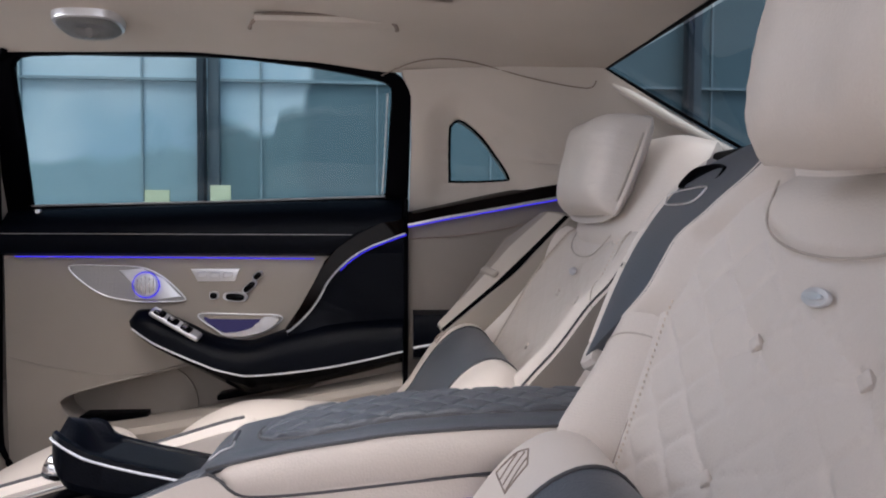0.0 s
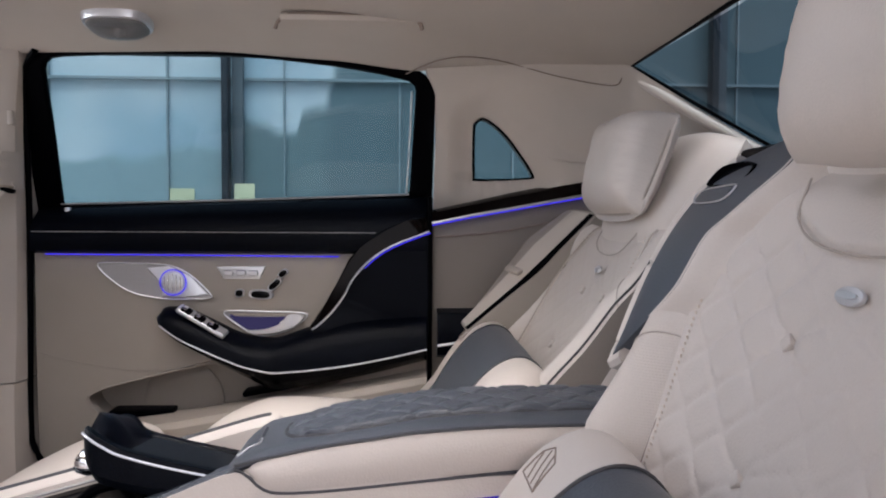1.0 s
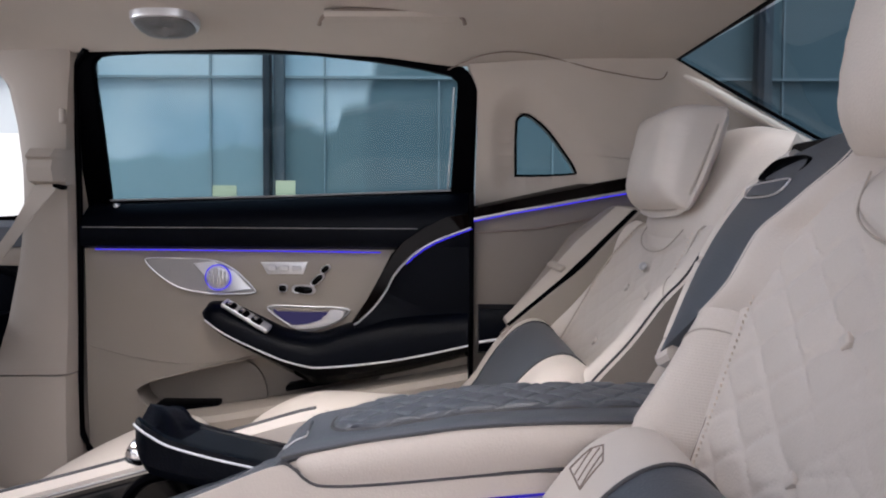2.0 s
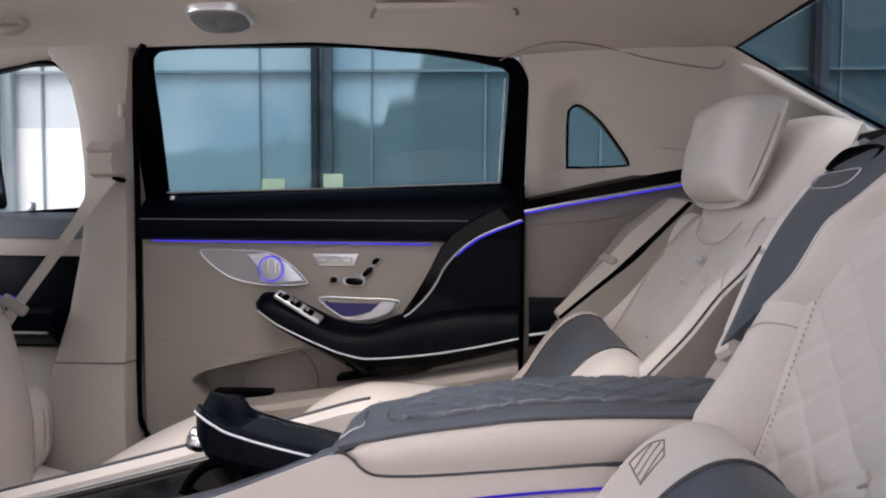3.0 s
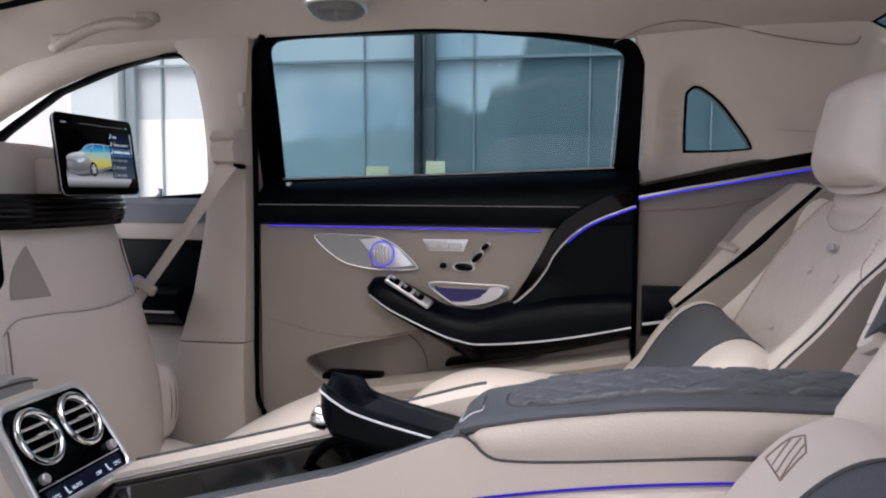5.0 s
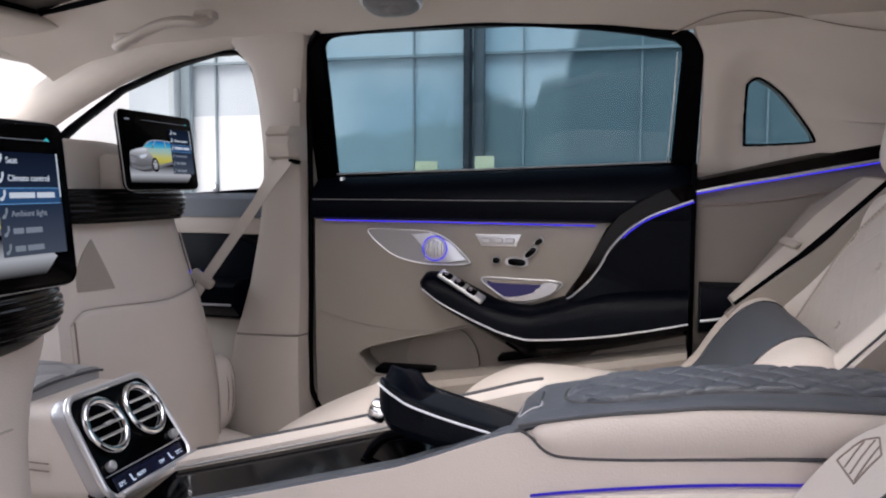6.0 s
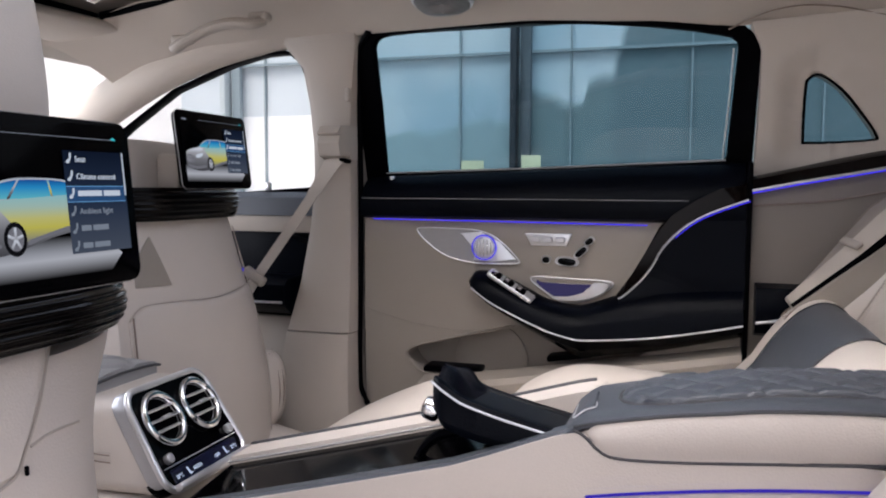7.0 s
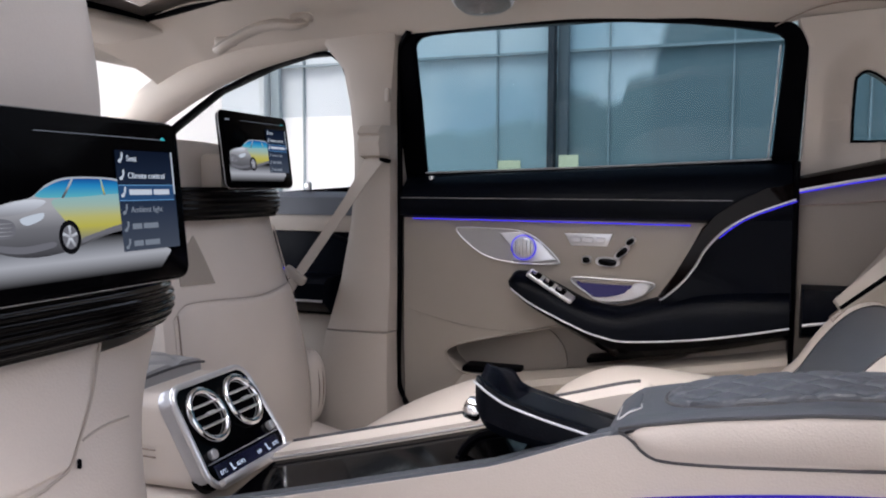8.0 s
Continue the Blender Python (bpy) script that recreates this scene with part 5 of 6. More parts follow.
def vent_unit():
    v = thing("rear_vent_unit", "rear console end with two round silver air vents and climate panel", "air vents")
    a, b = Vector((-0.70, 0, 0.497)), Vector((-0.622, 0, 0.375))
    up = (a - b).normalized()
    out = Vector((-up.z, 0, up.x))
    if out.x < 0:
        out = -out
    mid = (a + b) / 2
    m = Matrix(((0, up.x, out.x, mid.x), (0.9, 0, 0, 0.953), (0, up.z, out.z, mid.z), (0, 0, 0, 1)))
    h = (a - b).length / 2
    put = lambda bm: moved(bm, m)
    OUT = [Vector((x * (0.97 - 0.045 * y / h), y, 0)) for x, y in rounded_rect(0.100, h, 0.026)]
    face = loft([[(p.x * k, p.y * k, d) for p in OUT] for k, d in ((1.0, -0.03), (1.0, -0.004), (0.97, 0.0))])
    back_to = lambda k, d, dx, dz_: [m @ Vector((p.x * k, p.y * k, d)) + Vector((dx, 0, dz_)) for p in OUT]
    part("cap", loft([back_to(1.0, -0.004, 0, 0), back_to(1.015, -0.010, -0.004, 0.001), back_to(1.02, -0.012, -0.009, 0.0), back_to(1.01, -0.014, -0.013, -0.001)]), silver_cap, v, "satin silver surround cap")
    part("housing", loft([back_to(1.005, -0.014, -0.014, -0.001), back_to(1.02, -0.016, -0.024, -0.002), back_to(1.03, -0.016, -0.20, -0.006), back_to(1.0, -0.016, -0.23, -0.010)]), leather, v, "beige leather console end")
    for dz_ in (-0.002, -0.012):
        part("housing_seam", tube([(x, 0.953 - 0.0935, 0.420 + dz_) for x in (-0.93, -0.85, -0.78, -0.715)], 0.0011, 6), seam_brown, v)
    part("top_pad", slab(lambda u, w: Vector((-0.93 + 0.165 * u, 0.884 + 0.138 * w, 0.503 + 0.008 * math.sin(math.pi * w) ** 0.6 + 0.004 * math.sin(math.pi * u) + diamonds(0.165 * u, 0.148 * w, 0.085, 0.085, 0.006))), 24, 24, (0, 0, -0.03)), grey_leather, v, "quilted grey leather top")
    part("pad_piping", tube([(-0.765, 0.876 + 0.154 * i / 12, 0.4975 + 0.006 * math.sin(math.pi * i / 12) ** 0.6) for i in range(13)], 0.0022, 6), stitch, v)
    part("lower_box", rbox((-0.755, 0.944, 0.22), (0.22, 0.205, 0.28), 0.02, 3), leather, v)
    part("face", put(face), lacquer, v, "glossy black climate panel")
    part("frame", put(tube([(p.x, p.y, -0.002) for p in OUT], 0.0050, 10, True)), silver, v, "silver panel frame")
    for sx in (-1, 1):
        vent = part("vent", put(tube([(sx * 0.045 + 0.036 * math.cos(w), 0.022 + 0.036 * math.sin(w), 0.004) for w in (2 * math.pi * i / 40 for i in range(40))], 0.0055, 10, True)), chrome, v, "round chrome-ringed air vent")
        part("vent_barrel", put(loft([[(sx * 0.045 + r * math.cos(w), 0.022 + r * math.sin(w), d) for w in (2 * math.pi * i / 32 for i in range(32))] for r, d in ((0.0335, 0.006), (0.031, 0.001), (0.0305, -0.0005))], caps=False)), silver, vent)
        part("vent_back", put(moved(disc((0, 0, 0), 0.0315, 0.003, "Z", 32), Matrix.Translation((sx * 0.045, 0.022, -0.001)))), black_plastic, vent)
        for k in (-1, 0, 1):
            wv_ = 2 * math.sqrt(0.032 ** 2 - (k * 0.015) ** 2)
            part("vent_slat", put(rbox((sx * 0.045, 0.022 + k * 0.015, 0.005), (wv_, 0.0022, 0.008), 0.0008, 2, pose(0, 0, 0, 25))), silver, vent)
        part("vent_grip", put(rbox((sx * 0.045, 0.022, 0.009), (0.018, 0.0055, 0.008), 0.002, 2)), silver, vent)
    for sx in (-1, 1):
        part("knob", put(disc((sx * 0.076, -0.030, 0.004), 0.007, 0.010, "Z", 20, 0.002)), silver, v, "small silver knob")
    part("divider", put(rbox((0, -0.040, 0.001), (0.18, 0.0016, 0.003), 0.0005, 1)), silver, v)
    part("display", put(rbox((0, -0.056, 0.0005), (0.165, 0.024, 0.002), 0.0008, 1)), material("climate_display", (0.01, 0.012, 0.03), 0.1), v, "dark blue climate display")
    part("bottom_bar", put(rbox((0, -h + 0.003, 0.008), (0.185, 0.010, 0.014), 0.004, 2)), silver, v)
    glyph = glowing("display_white", (0.75, 0.85, 1.0), 0.6)
    for text, x in (("22°C", -0.070), ("AUTO", -0.027), ("OFF", 0.024), ("22°C", 0.069)):
        lettering(text, 0.0075, m @ pose(x, -0.059, 0.0022), glyph, v)
    for x in (-0.048, 0.046):
        part("display_symbol", put(join(rbox((x, -0.055, 0.002), (0.0016, 0.010, 0.001), 0, m=pose(0, 0, 0, 0, 0, 12)), rbox((x + 0.003, -0.060, 0.002), (0.006, 0.0018, 0.001), 0))), glyph, v, smooth=False)
    return v


def lettering(text, size, m, mat, parent, name="lettering", align="CENTER"):
    cu = bpy.data.curves.new(name, "FONT")
    cu.body, cu.size, cu.align_x, cu.extrude = text, size, align, 0.0002
    tmp = bpy.data.objects.new(name, cu)
    scene.collection.objects.link(tmp)
    bpy.context.view_layer.update()
    me = bpy.data.meshes.new_from_object(tmp.evaluated_get(bpy.context.evaluated_depsgraph_get()))
    bpy.data.objects.remove(tmp)
    me.transform(m)
    me.materials.clear()
    me.materials.append(mat)
    ob = new(name, me)
    ob.parent = parent
    return ob


vent_unit()


# ---- front seats with screens ----
def seat_panels(back, shell, yc, dz):
    """Sewn panels on the rear of the nearer front seat: a large raised field and a lower side piece."""
    def on(y, z, lift):
        k = (z - dz - 0.22) / 0.49
        half = (shell(1.0, k) - shell(0.0, k)).y / 2
        return shell(0.5 + (y - yc) / (2 * half), k) + Vector((lift, 0, 0))
    EDGE = [(0.535, 0.470), (0.540, 0.492), (0.546, 0.510), (0.560, 0.522), (0.575, 0.535), (0.595, 0.550), (0.621, 0.566), (0.639, 0.578)]
    line = smooth_line([(0.36, 0.520, 0)] + [(y, z, 0) for z, y in EDGE], 6)
    part("panel_seam", tube([on(p.x, p.y, 0.0002) for p in line], 0.0014, 6), trim_beige, back)
    part("raised_panel", slab(lambda u, w: on(0.36 + (spline_table(EDGE, 0.545 + 0.092 * w) - 0.003 - 0.36) * u, 0.545 + 0.092 * w - 0.018 * (1 - u) * (1 - w), 0.0045 - 0.004 * max(0, (abs(2 * w - 1) - 0.9) / 0.1, (2 * u - 1 - 0.94) / 0.06)), 30, 24, (-0.006, 0, 0)), leather, back, "raised beige leather field")
    part("side_seam", tube(smooth_line([on(0.528, 0.562, 0.0002), on(0.545, 0.5655, 0.0002), on(0.565, 0.566, 0.0002), on(0.592, 0.563, 0.0002)], 5), 0.0012, 6), trim_beige, back)
    part("pull_tab", moved(rbox((0, 0, 0), (0.004, 0.003, 0.008), 0.001, 1), Matrix.Translation(on(0.517, 0.547, 0.003))), black_plastic, back, "tiny black pull tab")


def front_seat(yc, x0, dz, head_z, label, waist=0.172):
    seat = thing("front_seat", label, "car seat", "front seats")

    def shell(u, w, extra=0.0):
        z = 0.22 + 0.49 * w
        half = spline_table([(0.22, 0.115), (0.40, 0.115), (0.55, 0.118), (0.633, 0.138), (0.70, 0.182), (0.71, 0.188)] if dz else [(0.22, waist + 0.030), (0.35, waist + 0.040), (0.50, waist + 0.020), (0.62, waist + 0.004), (0.71, 0.190)], z) + extra
        s = (2 * u - 1) * half
        x = x0 - 0.012 + (0.71 - z) * 0.16 + 0.02 * math.sin(math.pi * w) - 0.055 * abs(2 * u - 1) ** 2.5
        return Vector((x, yc + s, z + dz))
    back = part("backrest_shell", slab(lambda u, w: shell(u, w), 40, 40, (-0.10, 0, 0.01)), leather, seat, "smooth beige leather seat back")

    if dz:
        seat_panels(back, shell, yc, dz)
    else:
        def lip(u):
            """Height of the pocket's opening along the seat back."""
            return 0.70 - 0.045 * max(0.0, 1 - u / 0.07) ** 2 - 0.02 * max(0.0, (u - 0.93) / 0.07) ** 2 + 0.006 * math.sin(3 * math.pi * u)
        part("pocket", slab(lambda u, w: shell(0.035 + 0.93 * u, 0.03 + (lip(u) - 0.03) * w) + Vector((0.004 + 0.009 * math.sin(math.pi * u) ** 0.6 * w ** 3 - 0.004 * max(0.0, (w - 0.985) / 0.015), 0, 0)), 40, 60, (-0.008, 0, 0)), leather, back, "beige leather seat-back pocket")
        part("pocket_seam", tube([shell(0.035 + 0.93 * u, lip(u) + 0.003) + Vector((0.0035, 0, 0)) for u in (i / 40 for i in range(41))], 0.0012, 6), trim_beige, back)
        for u in (0.045, 0.93):
            part("side_seam", tube([shell(u, 0.03 + (0.64 if u < 0.5 else 0.92) * i / 20) + Vector((0.006, 0, 0)) for i in range(21)], 0.0016, 6), seam_brown if u < 0.5 else trim_beige, back)
        part("inset_panel", slab(lambda u, w: shell(0.5 + ((-0.164 + 0.040 * w ** 2.2) * (1 - u) + (-0.102 - 0.022 * w) * u) / 0.39, 0.767 + 0.174 * w) + Vector((0.0022, 0, 0)), 8, 16, (-0.004, 0, 0)), darker_leather, back, "darker suede inset panel")

    # grooved black cross trim
    def trim(u, w):
        s = (2 * u - 1) * 0.193
        z = (0.724 if dz else 0.708) + (0.043 if dz else 0.059) * w
        x = x0 + 0.004 - 0.075 * abs(2 * u - 1) ** 4 + 0.0012 * math.cos(w * math.pi * 12) + 0.012 * math.sin(math.pi * w) ** 0.7
        return Vector((x, yc + s, z + dz))
    part("cross_trim", slab(trim, 40, 72, (-0.09, 0, 0)), grille_wood, seat, "grooved glossy black cross trim")
    part("backrest_front", pillow((x0 - 0.155, yc, 0.55 + dz), (waist + 0.05, 0.29, 0.075), pose(0, 0, 0, 0, 0, 90) @ pose(0, 0, 0, -8), power=5), leather, seat, "beige leather front of the backrest")
    part("headrest", pillow((x0 - 0.13, yc + (0.018 if dz else 0.0), head_z), (0.15 if dz == 0 else 0.135, 0.115 if dz == 0 else 0.125, 0.06), pose(0, 0, 0, 0, 0, 90) @ pose(0, 0, 0, -8), power=4.5), leather, seat, "beige leather headrest")
    part("head_bracket", rbox((x0 - 0.05, yc, 0.79 + dz), (0.05, 0.06, 0.08), 0.01), leather, seat)
    part("cushion", slab(lambda u, w: Vector((x0 - 0.65 + 0.56 * u, yc + (w - 0.5) * 0.52, 0.36 + dz + 0.03 * abs(2 * w - 1) ** 3)), 12, 12, (0, 0, -0.18)), leather, seat)
    hinge = part("hinge_cover", loft([[(x0 - 0.002 + 0.040 * math.copysign(abs(math.cos(w)) ** 0.8, math.cos(w)) * k, yc + 0.226 + d, 0.325 + dz + 0.085 * math.copysign(abs(math.sin(w)) ** 0.8, math.sin(w)) * k) for w in (2 * math.pi * i / 32 for i in range(32))] for k, d in ((0.8, -0.03), (0.98, -0.012), (1.0, 0.006), (0.97, 0.020), (0.86, 0.032), (0.6, 0.040))]), leather, seat, "rounded beige hinge cover")
    for d in (-0.006, 0.012):
        part("hinge_groove", tube([(x0 - 0.002 + 0.0405 * math.cos(w), yc + 0.226 + d, 0.325 + dz + 0.086 * math.sin(w)) for w in (-1.2 + 2.4 * i / 16 for i in range(17))], 0.0014, 6), seam_brown, hinge)
    part("side_skirt", slab(lambda u, w: Vector((x0 - 0.03 + 0.16 * u, yc + 0.13 + 0.12 * w, 0.250 + dz - 0.035 * u + 0.012 * math.sin(math.pi * w))), 8, 8, (0, 0, -0.012)), leather, seat, "loose beige cover flap")
    part("seat_base", rbox((x0 - 0.30, yc, 0.10), (0.50, 0.40, 0.14), 0.03), black_plastic, seat)
    return seat


def monitor(yc, xc, zc, tilt, turn, label):
    """A flat rear-seat screen, drawn about its middle in (across, up) and laid on the seat back."""
    mon = thing("screen", label, "screen", "rear screens")
    m = pose(xc, yc, zc, 0, tilt, turn) @ Matrix(((0, 0, 1, 0), (1, 0, 0, 0), (0, 1, 0, 0), (0, 0, 0, 1)))
    W, H = 0.109, 0.070
    put = lambda bm: moved(bm, m)
    out = rounded_rect(W, H, 0.012)
    part("casing", put(loft([[(x * k, y * k, z) for x, y in out] for k, z in ((0.90, -0.017), (0.97, -0.013), (0.995, -0.007), (1.0, -0.003), (0.99, 0.0))])), screen_black, mon, "slim black casing")
    part("front_glass", put(loft([[(x * k, y * k, z) for x, y in out] for k, z in ((0.975, -0.001), (0.975, 0.0010), (0.970, 0.0013))])), screen_black, mon, "glossy black screen glass")
    part("edge_line", put(tube([(x, y, -0.005) for x, y in out], 0.0009, 6, True)), lens_grey, mon)

    def flat(name, pts, mat, lift=0.0016):
        bm = bmesh.new()
        bm.faces.new([bm.verts.new((x, y, lift)) for x, y in pts])
        bmesh.ops.solidify(bm, geom=bm.faces[:], thickness=0.0002)
        bmesh.ops.triangulate(bm, faces=[f for f in bm.faces if len(f.verts) > 4])
        return part(name, put(bm), mat, mon, smooth=False)
    bar = lambda name, x0, x1, y0, y1, mat, lift=0.0018: flat(name, [(x0, y0), (x1, y0), (x1, y1), (x0, y1)], mat, lift)
    curve = lambda pts, n=4: [(p.x, p.y) for p in smooth_line([(x, y, 0) for x, y in pts], n, True)]
    flat("picture_floor", [(-0.1, -0.058), (0.07, -0.058), (0.085, -0.044), (0.06, -0.026), (-0.1, -0.026)], UI["floor"], 0.0014)
    bar("header_line", -0.05, 0.085, 0.0535, 0.0541, UI["dim"])
    bar("menu_panel", 0.027, 0.096, -0.041, 0.043, UI["panel"], 0.0022)
    bar("menu_highlight", 0.027, 0.094, 0.0010, 0.0140, UI["high"], 0.0024)
    bar("highlight_edge", 0.027, 0.094, 0.0135, 0.0142, UI["edge"], 0.0025)
    bar("highlight_edge", 0.027, 0.094, 0.0007, 0.0014, UI["edge"], 0.0025)
    bar("scroll_bar", 0.0938, 0.0955, 0.006, 0.043, UI["text"], 0.0026)
    flat("signal_icon", [(0.082, 0.0535), (0.090, 0.0535), (0.087, 0.0565)], UI["teal"])
    bar("clock_bar", -0.098, -0.085, 0.0515, 0.0545, UI["dim"])
    # the picture of a car: body, glasshouse, bonnet, lamps, wheels
    flat("car_picture_body", curve([(-0.094, -0.030), (-0.096, -0.012), (-0.092, -0.003), (-0.075, 0.002), (-0.058, 0.005), (-0.043, 0.0145), (-0.026, 0.0195), (0.0, 0.0205), (0.030, 0.0185), (0.055, 0.010), (0.062, -0.004), (0.055, -0.018), (0.010, -0.026), (-0.030, -0.036), (-0.065, -0.038)]), UI["body"], 0.0016)
    flat("car_picture_side", curve([(-0.040, 0.002), (-0.020, 0.0045), (0.010, 0.0060), (0.050, 0.0065), (0.055, -0.008), (0.030, -0.018), (0.0, -0.0245), (-0.016, -0.028), (-0.030, -0.012)]), UI["yellow"], 0.0017)
    flat("car_picture_roof", curve([(-0.054, 0.0055), (-0.040, 0.0140), (-0.024, 0.0182), (0.0, 0.0190), (0.026, 0.0172), (0.046, 0.0090), (0.010, 0.0062), (-0.025, 0.0045)]), UI["cyan"], 0.0018)
    flat("car_picture_pillar", [(-0.020, 0.0185), (-0.018, 0.0188), (-0.028, 0.0046), (-0.031, 0.0044)], UI["body"], 0.0020)
    flat("car_picture_pillar", [(0.0085, 0.0188), (0.0100, 0.0187), (0.013, 0.0062), (0.011, 0.0060)], UI["yellow"], 0.0020)
    flat("car_picture_sill", curve([(-0.014, -0.0270), (0.0, -0.0235), (0.026, -0.0180), (0.026, -0.0205), (0.0, -0.0265), (-0.014, -0.0305)]), UI["grille"], 0.0019)
    flat("car_picture_bonnet", curve([(-0.092, -0.006), (-0.080, 0.000), (-0.060, 0.0035), (-0.045, 0.0020), (-0.058, -0.0045), (-0.080, -0.0080)]), UI["bonnet"], 0.0018)
    flat("car_picture_grille", curve([(-0.095, -0.010), (-0.078, -0.0105), (-0.073, -0.016), (-0.077, -0.023), (-0.094, -0.022)]), UI["grille"], 0.0019)
    for k in range(4):
        flat("grille_bar", [(-0.094, -0.0125 - 0.0028 * k), (-0.0760, -0.0130 - 0.0028 * k), (-0.0760, -0.0138 - 0.0028 * k), (-0.094, -0.0133 - 0.0028 * k)], UI["body"], 0.0020)
    flat("car_picture_lamp", curve([(-0.069, -0.0105), (-0.058, -0.0075), (-0.048, -0.0065), (-0.051, -0.0115), (-0.064, -0.0150)]), UI["text"], 0.0020)
    flat("car_picture_bumper", curve([(-0.092, -0.0275), (-0.068, -0.0300), (-0.042, -0.0280), (-0.042, -0.0320), (-0.068, -0.0350), (-0.090, -0.0315)]), UI["grille"], 0.0019)
    for cx, cy, r in ((-0.0265, -0.0255, 0.0130),):
        ring = lambda k: [(cx + 0.80 * r * k * math.cos(w), cy + r * k * math.sin(w)) for w in (2 * math.pi * i / 24 for i in range(24))]
        flat("car_picture_wheel", ring(1.0), UI["black"], 0.0021)
        flat("car_picture_rim", ring(0.70), UI["grille"], 0.0022)
        for k in range(5):
            a = 2 * math.pi * k / 5 + 0.3
            dx, dy = 0.80 * r * 0.68 * math.cos(a), r * 0.68 * math.sin(a)
            nx, ny = -0.0011 * math.sin(a), 0.0011 * math.cos(a)
            flat("wheel_spoke", [(cx - nx, cy - ny), (cx + dx - nx, cy + dy - ny), (cx + dx + nx, cy + dy + ny), (cx + nx, cy + ny)], UI["bonnet"], 0.0023)
    for i, text in enumerate(("Seat", "Climate control", "", "Ambient light", "", "")):
        y = 0.0365 - 0.0143 * i
        tone = UI["text"] if i < 3 else UI["soft"]
        flat("menu_icon", [(0.0295, y - 0.004), (0.0325, y - 0.004), (0.0355, y + 0.001), (0.0355, y + 0.0045), (0.0335, y + 0.0045), (0.033, y), (0.0295, y - 0.002)], tone, 0.0026)
        if text:
            lettering(text, 0.0070, m @ pose(0.039, y - 0.0026, 0.0026), tone, mon, align="LEFT")
        else:
            for a, b in ((0.039, 0.066), (0.068, 0.088)) if i == 2 else ((0.039, 0.050), (0.052, 0.070)):
                bar("menu_bar", a, b, y - 0.0022, y + 0.0024, UI["text"] if i == 2 else UI["soft"], 0.0026)
    return mon


def ramped(name, stops, power, axis=2):
    """A glowing picture tone that runs through the stops from bottom to top."""
    m = glowing(name, (0, 0, 0), power)
    n, l = m.node_tree.nodes, m.node_tree.links
    tex, sep, ramp = n.new("ShaderNodeTexCoord"), n.new("ShaderNodeSeparateXYZ"), n.new("ShaderNodeValToRGB")
    l.new(tex.outputs["Generated"], sep.inputs[0])
    l.new(sep.outputs[axis], ramp.inputs[0])
    for k, (p, c) in enumerate(stops):
        e = ramp.color_ramp.elements[k] if k < 2 else ramp.color_ramp.elements.new(p)
        e.position, e.color = p, (*c, 1)
    l.new(ramp.outputs[0], n["Emission"].inputs[0])
    return m


UI = {"floor": ramped("ui_floor", ((0.0, (0.004, 0.004, 0.004)), (1.0, (0.002, 0.002, 0.002)), (0.16, (0.14, 0.14, 0.145)), (0.45, (0.42, 0.43, 0.45)), (0.62, (0.30, 0.31, 0.33))), 0.62), "dim": glowing("ui_dim", (0.12, 0.13, 0.15), 1.0),
      "panel": ramped("ui_panel", ((0.0, (0.045, 0.055, 0.075)), (1.0, (0.004, 0.007, 0.016)), (0.5, (0.014, 0.022, 0.042))), 0.8), "high": glowing("ui_highlight", (0.022, 0.06, 0.14), 0.7), "text": glowing("ui_text", (0.50, 0.55, 0.60), 0.7),
      "teal": glowing("ui_teal", (0.03, 0.3, 0.32), 1.0), "body": ramped("ui_car_silver", ((0.0, (0.05, 0.05, 0.055)), (1.0, (0.42, 0.45, 0.48)), (0.35, (0.17, 0.17, 0.18)), (0.6, (0.40, 0.40, 0.41))), 0.62), "cyan": ramped("ui_car_glass", ((0.0, (0.10, 0.40, 0.45)), (1.0, (0.01, 0.06, 0.25)), (0.6, (0.02, 0.22, 0.45))), 0.7),
      "yellow": ramped("ui_car_side", ((0.0, (0.20, 0.20, 0.18)), (1.0, (0.25, 0.48, 0.50)), (0.3, (0.50, 0.46, 0.08)), (0.5, (0.50, 0.48, 0.16)), (0.75, (0.35, 0.48, 0.40))), 0.62), "grille": glowing("ui_car_grille", (0.10, 0.10, 0.11), 1.0),
      "edge": glowing("ui_edge", (0.10, 0.24, 0.42), 0.8), "soft": glowing("ui_soft", (0.20, 0.23, 0.27), 0.6), "bonnet": ramped("ui_bonnet", ((0.0, (0.22, 0.22, 0.23)), (1.0, (0.55, 0.58, 0.62))), 0.75),
      "black": glowing("ui_black", (0.004, 0.004, 0.005), 1.0)}

front_seat(0.515, -0.505, -0.085, 0.895, "beige leather front seat pushed back, seen from behind", 0.140)
front_seat(1.297, -0.875, 0.0, 0.745, "beige leather front seat pushed forward, seen from behind", 0.188)
monitor(0.525, -0.478, 0.757, -5, 0, "rear-seat screen with menu and car picture on the nearer front seat")
monitor(1.310, -0.845, 0.835, -7, 0, "rear-seat screen with menu and car picture on the front passenger seat")


# ---- outside ----
ground = part("ground", rbox((0, 0, -0.40), (600, 600, 0.1), 0), material("pale_paving", (0.36, 0.36, 0.355), 0.8, vary=0.08, scale=3, stain=0.2))
tagged(ground, "pale concrete paving around the car", "ground", kind="structure")


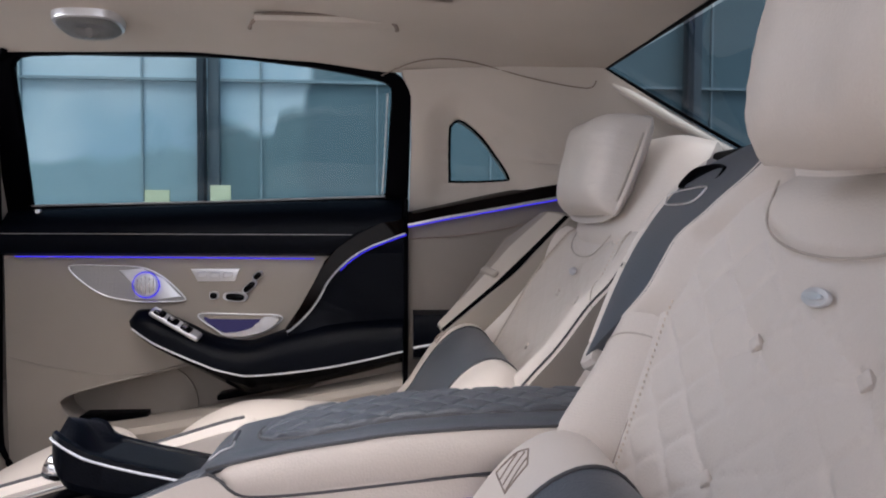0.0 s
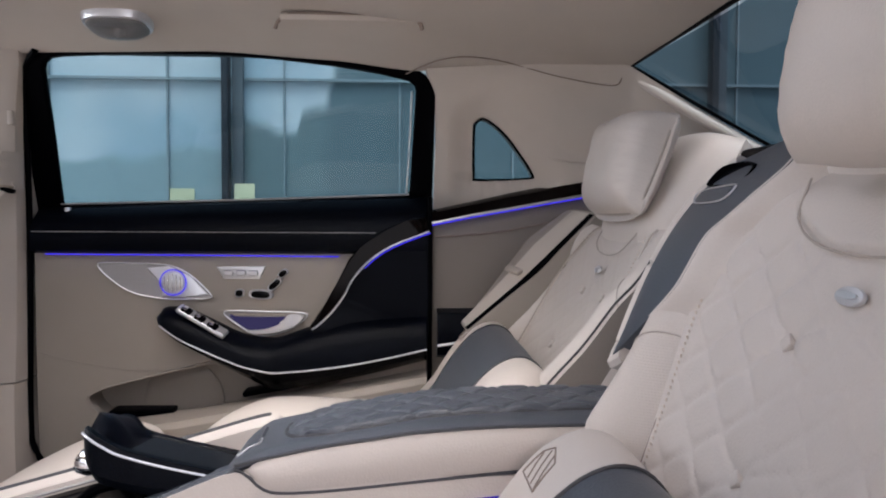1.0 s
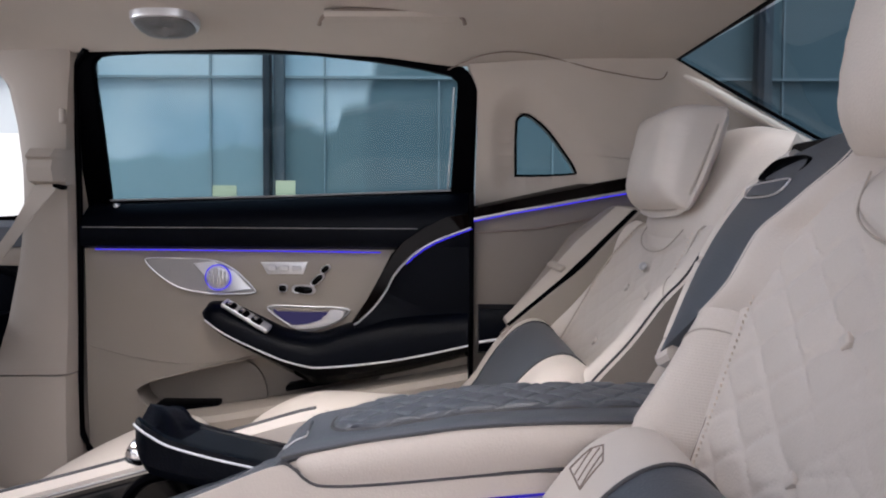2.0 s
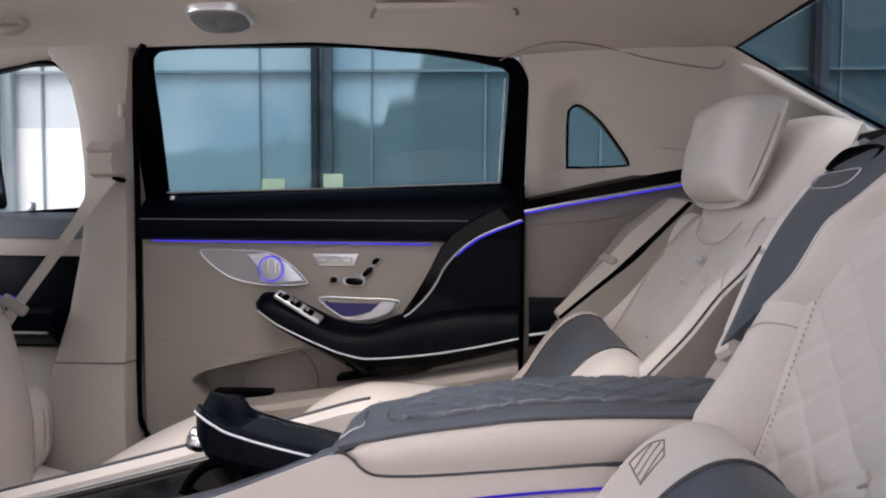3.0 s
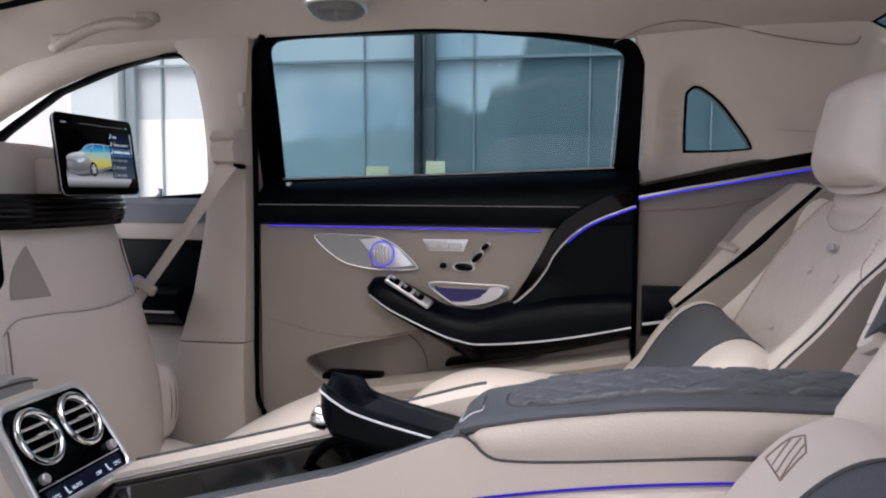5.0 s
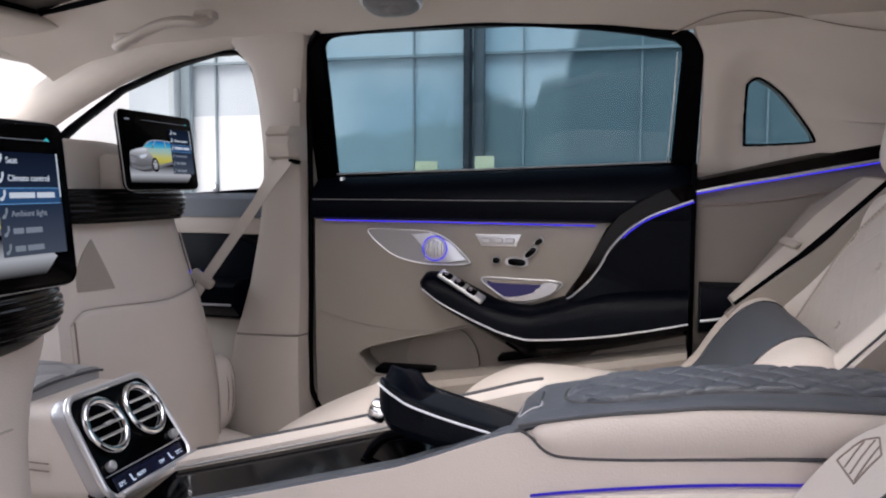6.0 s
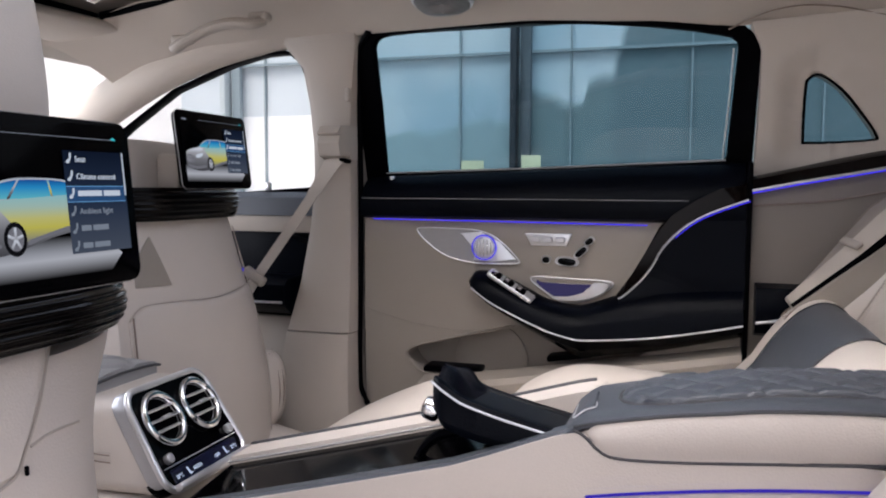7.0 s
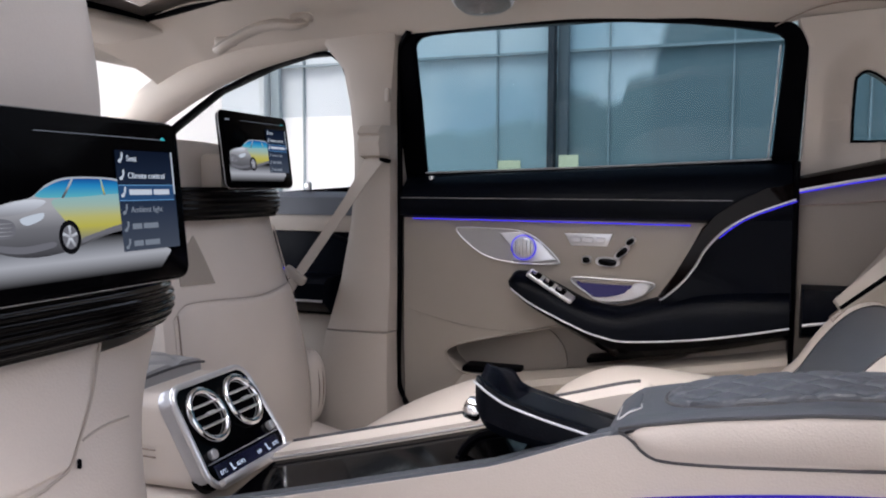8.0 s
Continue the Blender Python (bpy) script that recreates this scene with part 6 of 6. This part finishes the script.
def facade_reflections():
    """Glazing with its hazy reflections painted in: pale above, teal below, darker towards the rear, with soft uneven
    borders.
    """
    m = material("facade_reflections", (0.5, 0.5, 0.5), 0.5, vary=0.05, stain=0.6, scale=4)
    n, l = m.node_tree.nodes, m.node_tree.links
    geo, sep, blot = n.new("ShaderNodeNewGeometry"), n.new("ShaderNodeSeparateXYZ"), n.new("ShaderNodeTexNoise")
    blot.inputs["Scale"].default_value, blot.inputs["Detail"].default_value = 1.3, 2
    l.new(geo.outputs["Position"], sep.inputs[0])
    l.new(geo.outputs["Position"], blot.inputs["Vector"])

    def calc(op, a, b, c=0.0):
        q = n.new("ShaderNodeMath")
        q.operation = op
        for k, v in enumerate((a, b, c)):
            if hasattr(v, "links"):
                l.new(v, q.inputs[k])
            else:
                q.inputs[k].default_value = v
        return q.outputs[0]

    def step_(v, lo, hi):
        q = n.new("ShaderNodeMapRange")
        q.interpolation_type = "SMOOTHSTEP"
        l.new(v, q.inputs["Value"])
        q.inputs["From Min"].default_value, q.inputs["From Max"].default_value = lo, hi
        return q.outputs[0]

    def blend(f, a, b):
        q = n.new("ShaderNodeMix")
        q.data_type = "RGBA"
        l.new(f, q.inputs[0])
        for k, v in ((6, a), (7, b)):
            if hasattr(v, "links"):
                l.new(v, q.inputs[k])
            else:
                q.inputs[k].default_value = (*v, 1)
        return q.outputs[2]
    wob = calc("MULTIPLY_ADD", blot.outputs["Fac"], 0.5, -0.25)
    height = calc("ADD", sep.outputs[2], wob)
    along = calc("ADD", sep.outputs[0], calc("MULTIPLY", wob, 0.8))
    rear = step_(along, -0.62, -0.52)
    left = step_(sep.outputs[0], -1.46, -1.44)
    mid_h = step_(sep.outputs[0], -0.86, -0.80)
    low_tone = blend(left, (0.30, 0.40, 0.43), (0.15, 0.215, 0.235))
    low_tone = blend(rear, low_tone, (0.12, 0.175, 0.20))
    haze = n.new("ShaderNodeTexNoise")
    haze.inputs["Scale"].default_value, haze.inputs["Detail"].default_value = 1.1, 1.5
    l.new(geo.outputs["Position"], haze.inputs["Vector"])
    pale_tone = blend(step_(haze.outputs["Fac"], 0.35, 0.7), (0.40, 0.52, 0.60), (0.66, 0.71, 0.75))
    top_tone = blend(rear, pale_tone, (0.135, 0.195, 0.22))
    # the painted skyline is lower before the column, higher behind it, stepping up to the rear
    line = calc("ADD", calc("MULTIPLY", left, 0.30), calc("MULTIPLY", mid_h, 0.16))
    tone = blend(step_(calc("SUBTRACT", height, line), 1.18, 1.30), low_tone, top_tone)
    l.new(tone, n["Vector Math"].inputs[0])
    return m


def glass_building():
    b = thing("glass_building", "glazed pavilion with dark steel columns beside the car", "building")
    X0, X1, Y0 = -4.75, 8.0, 6.5
    low = material("dull_wall", (0.20, 0.265, 0.285), 0.5, vary=0.15, stain=0.9, scale=6)
    # upper panes hold the mirrored sky as a pale base colour
    high = material("sky_reflection_pane", (0.62, 0.68, 0.72), 0.25, vary=0.12, stain=0.5, scale=3)
    white = material("white_render", (0.85, 0.86, 0.87), 0.7, vary=0.05)
    steel = material("dark_steel", (0.03, 0.035, 0.045), 0.4, vary=0.1)
    shade = material("shaded_steel", (0.11, 0.13, 0.15), 0.5, vary=0.1)
    pale_steel = material("pale_steel", (0.50, 0.56, 0.58), 0.5, vary=0.1)
    grey = material("grey_mullion", (0.27, 0.33, 0.36), 0.5, vary=0.1)
    step = 0.95
    bays = facade_reflections()
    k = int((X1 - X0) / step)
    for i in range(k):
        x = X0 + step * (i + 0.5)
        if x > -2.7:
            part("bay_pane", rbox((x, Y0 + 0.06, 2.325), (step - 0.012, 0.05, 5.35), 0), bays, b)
        else:
            part("lower_panel", rbox((x, Y0 + 0.06, 0.53), (step - 0.012, 0.05, 1.76), 0), white, b)
            part("upper_pane", rbox((x, Y0 + 0.06, 3.2), (step - 0.02, 0.04, 3.6), 0), high, b)
        part("mullion", rbox((x + step / 2, Y0 + 0.02, 2.325), (0.014, 0.03, 5.35), 0), grey, b)
    for z in (1.88, 3.2):
        part("transom", rbox(((X0 + X1) / 2, Y0 + 0.01, z), (X1 - X0, 0.04, 0.022), 0), grey, b)
    for x in (-4.15, -1.40, 2.6):
        part("column", rbox((x, Y0 - 0.10, 2.3), (0.055, 0.12, 5.4), 0.01), pale_steel if x < -3 else steel, b)
        part("column_flange", rbox((x + 0.085, Y0 - 0.04, 2.3), (0.09, 0.06, 5.4), 0.01), grey if x < -3 else shade, b)
    part("roof", rbox(((X0 + X1) / 2, Y0 + 1.5, 5.05), (X1 - X0 + 0.4, 3.4, 0.2), 0.02), steel, b)
    part("rear_wall", rbox(((X0 + X1) / 2, Y0 + 3.0, 2.3), (X1 - X0, 0.2, 5.4), 0), low, b)
    for x, z, w, h in ((-1.79, 0.935, 0.20, 0.10), (-1.24, 0.955, 0.16, 0.13)):
        s = thing("notice", "small pale yellow notice stuck on the glazing", "notice", "yellow notices")
        part("sheet", rbox((x, Y0 - 0.17 if x > -1.5 else Y0 + 0.02, z), (w, 0.01, h), 0), material("yellow_sheet", (0.72, 0.70, 0.46), 0.7), s)
    return b


glass_building()
# added wall in place of the burnt-out white sky left of the pavilion
pale = thing("white_sky_wall", "plain white wall standing in for the blown-out white sky", "building")
part("wall", rbox((-12.6, 9.0, 3.2), (15.0, 0.3, 7.2), 0.02), material("burnt_out_sky_white", (0.88, 0.88, 0.88), 0.8, vary=0.03), pale)
part("roof", rbox((-12.6, 10.6, 6.9), (15.4, 3.6, 0.2), 0.02), lens_grey, pale)
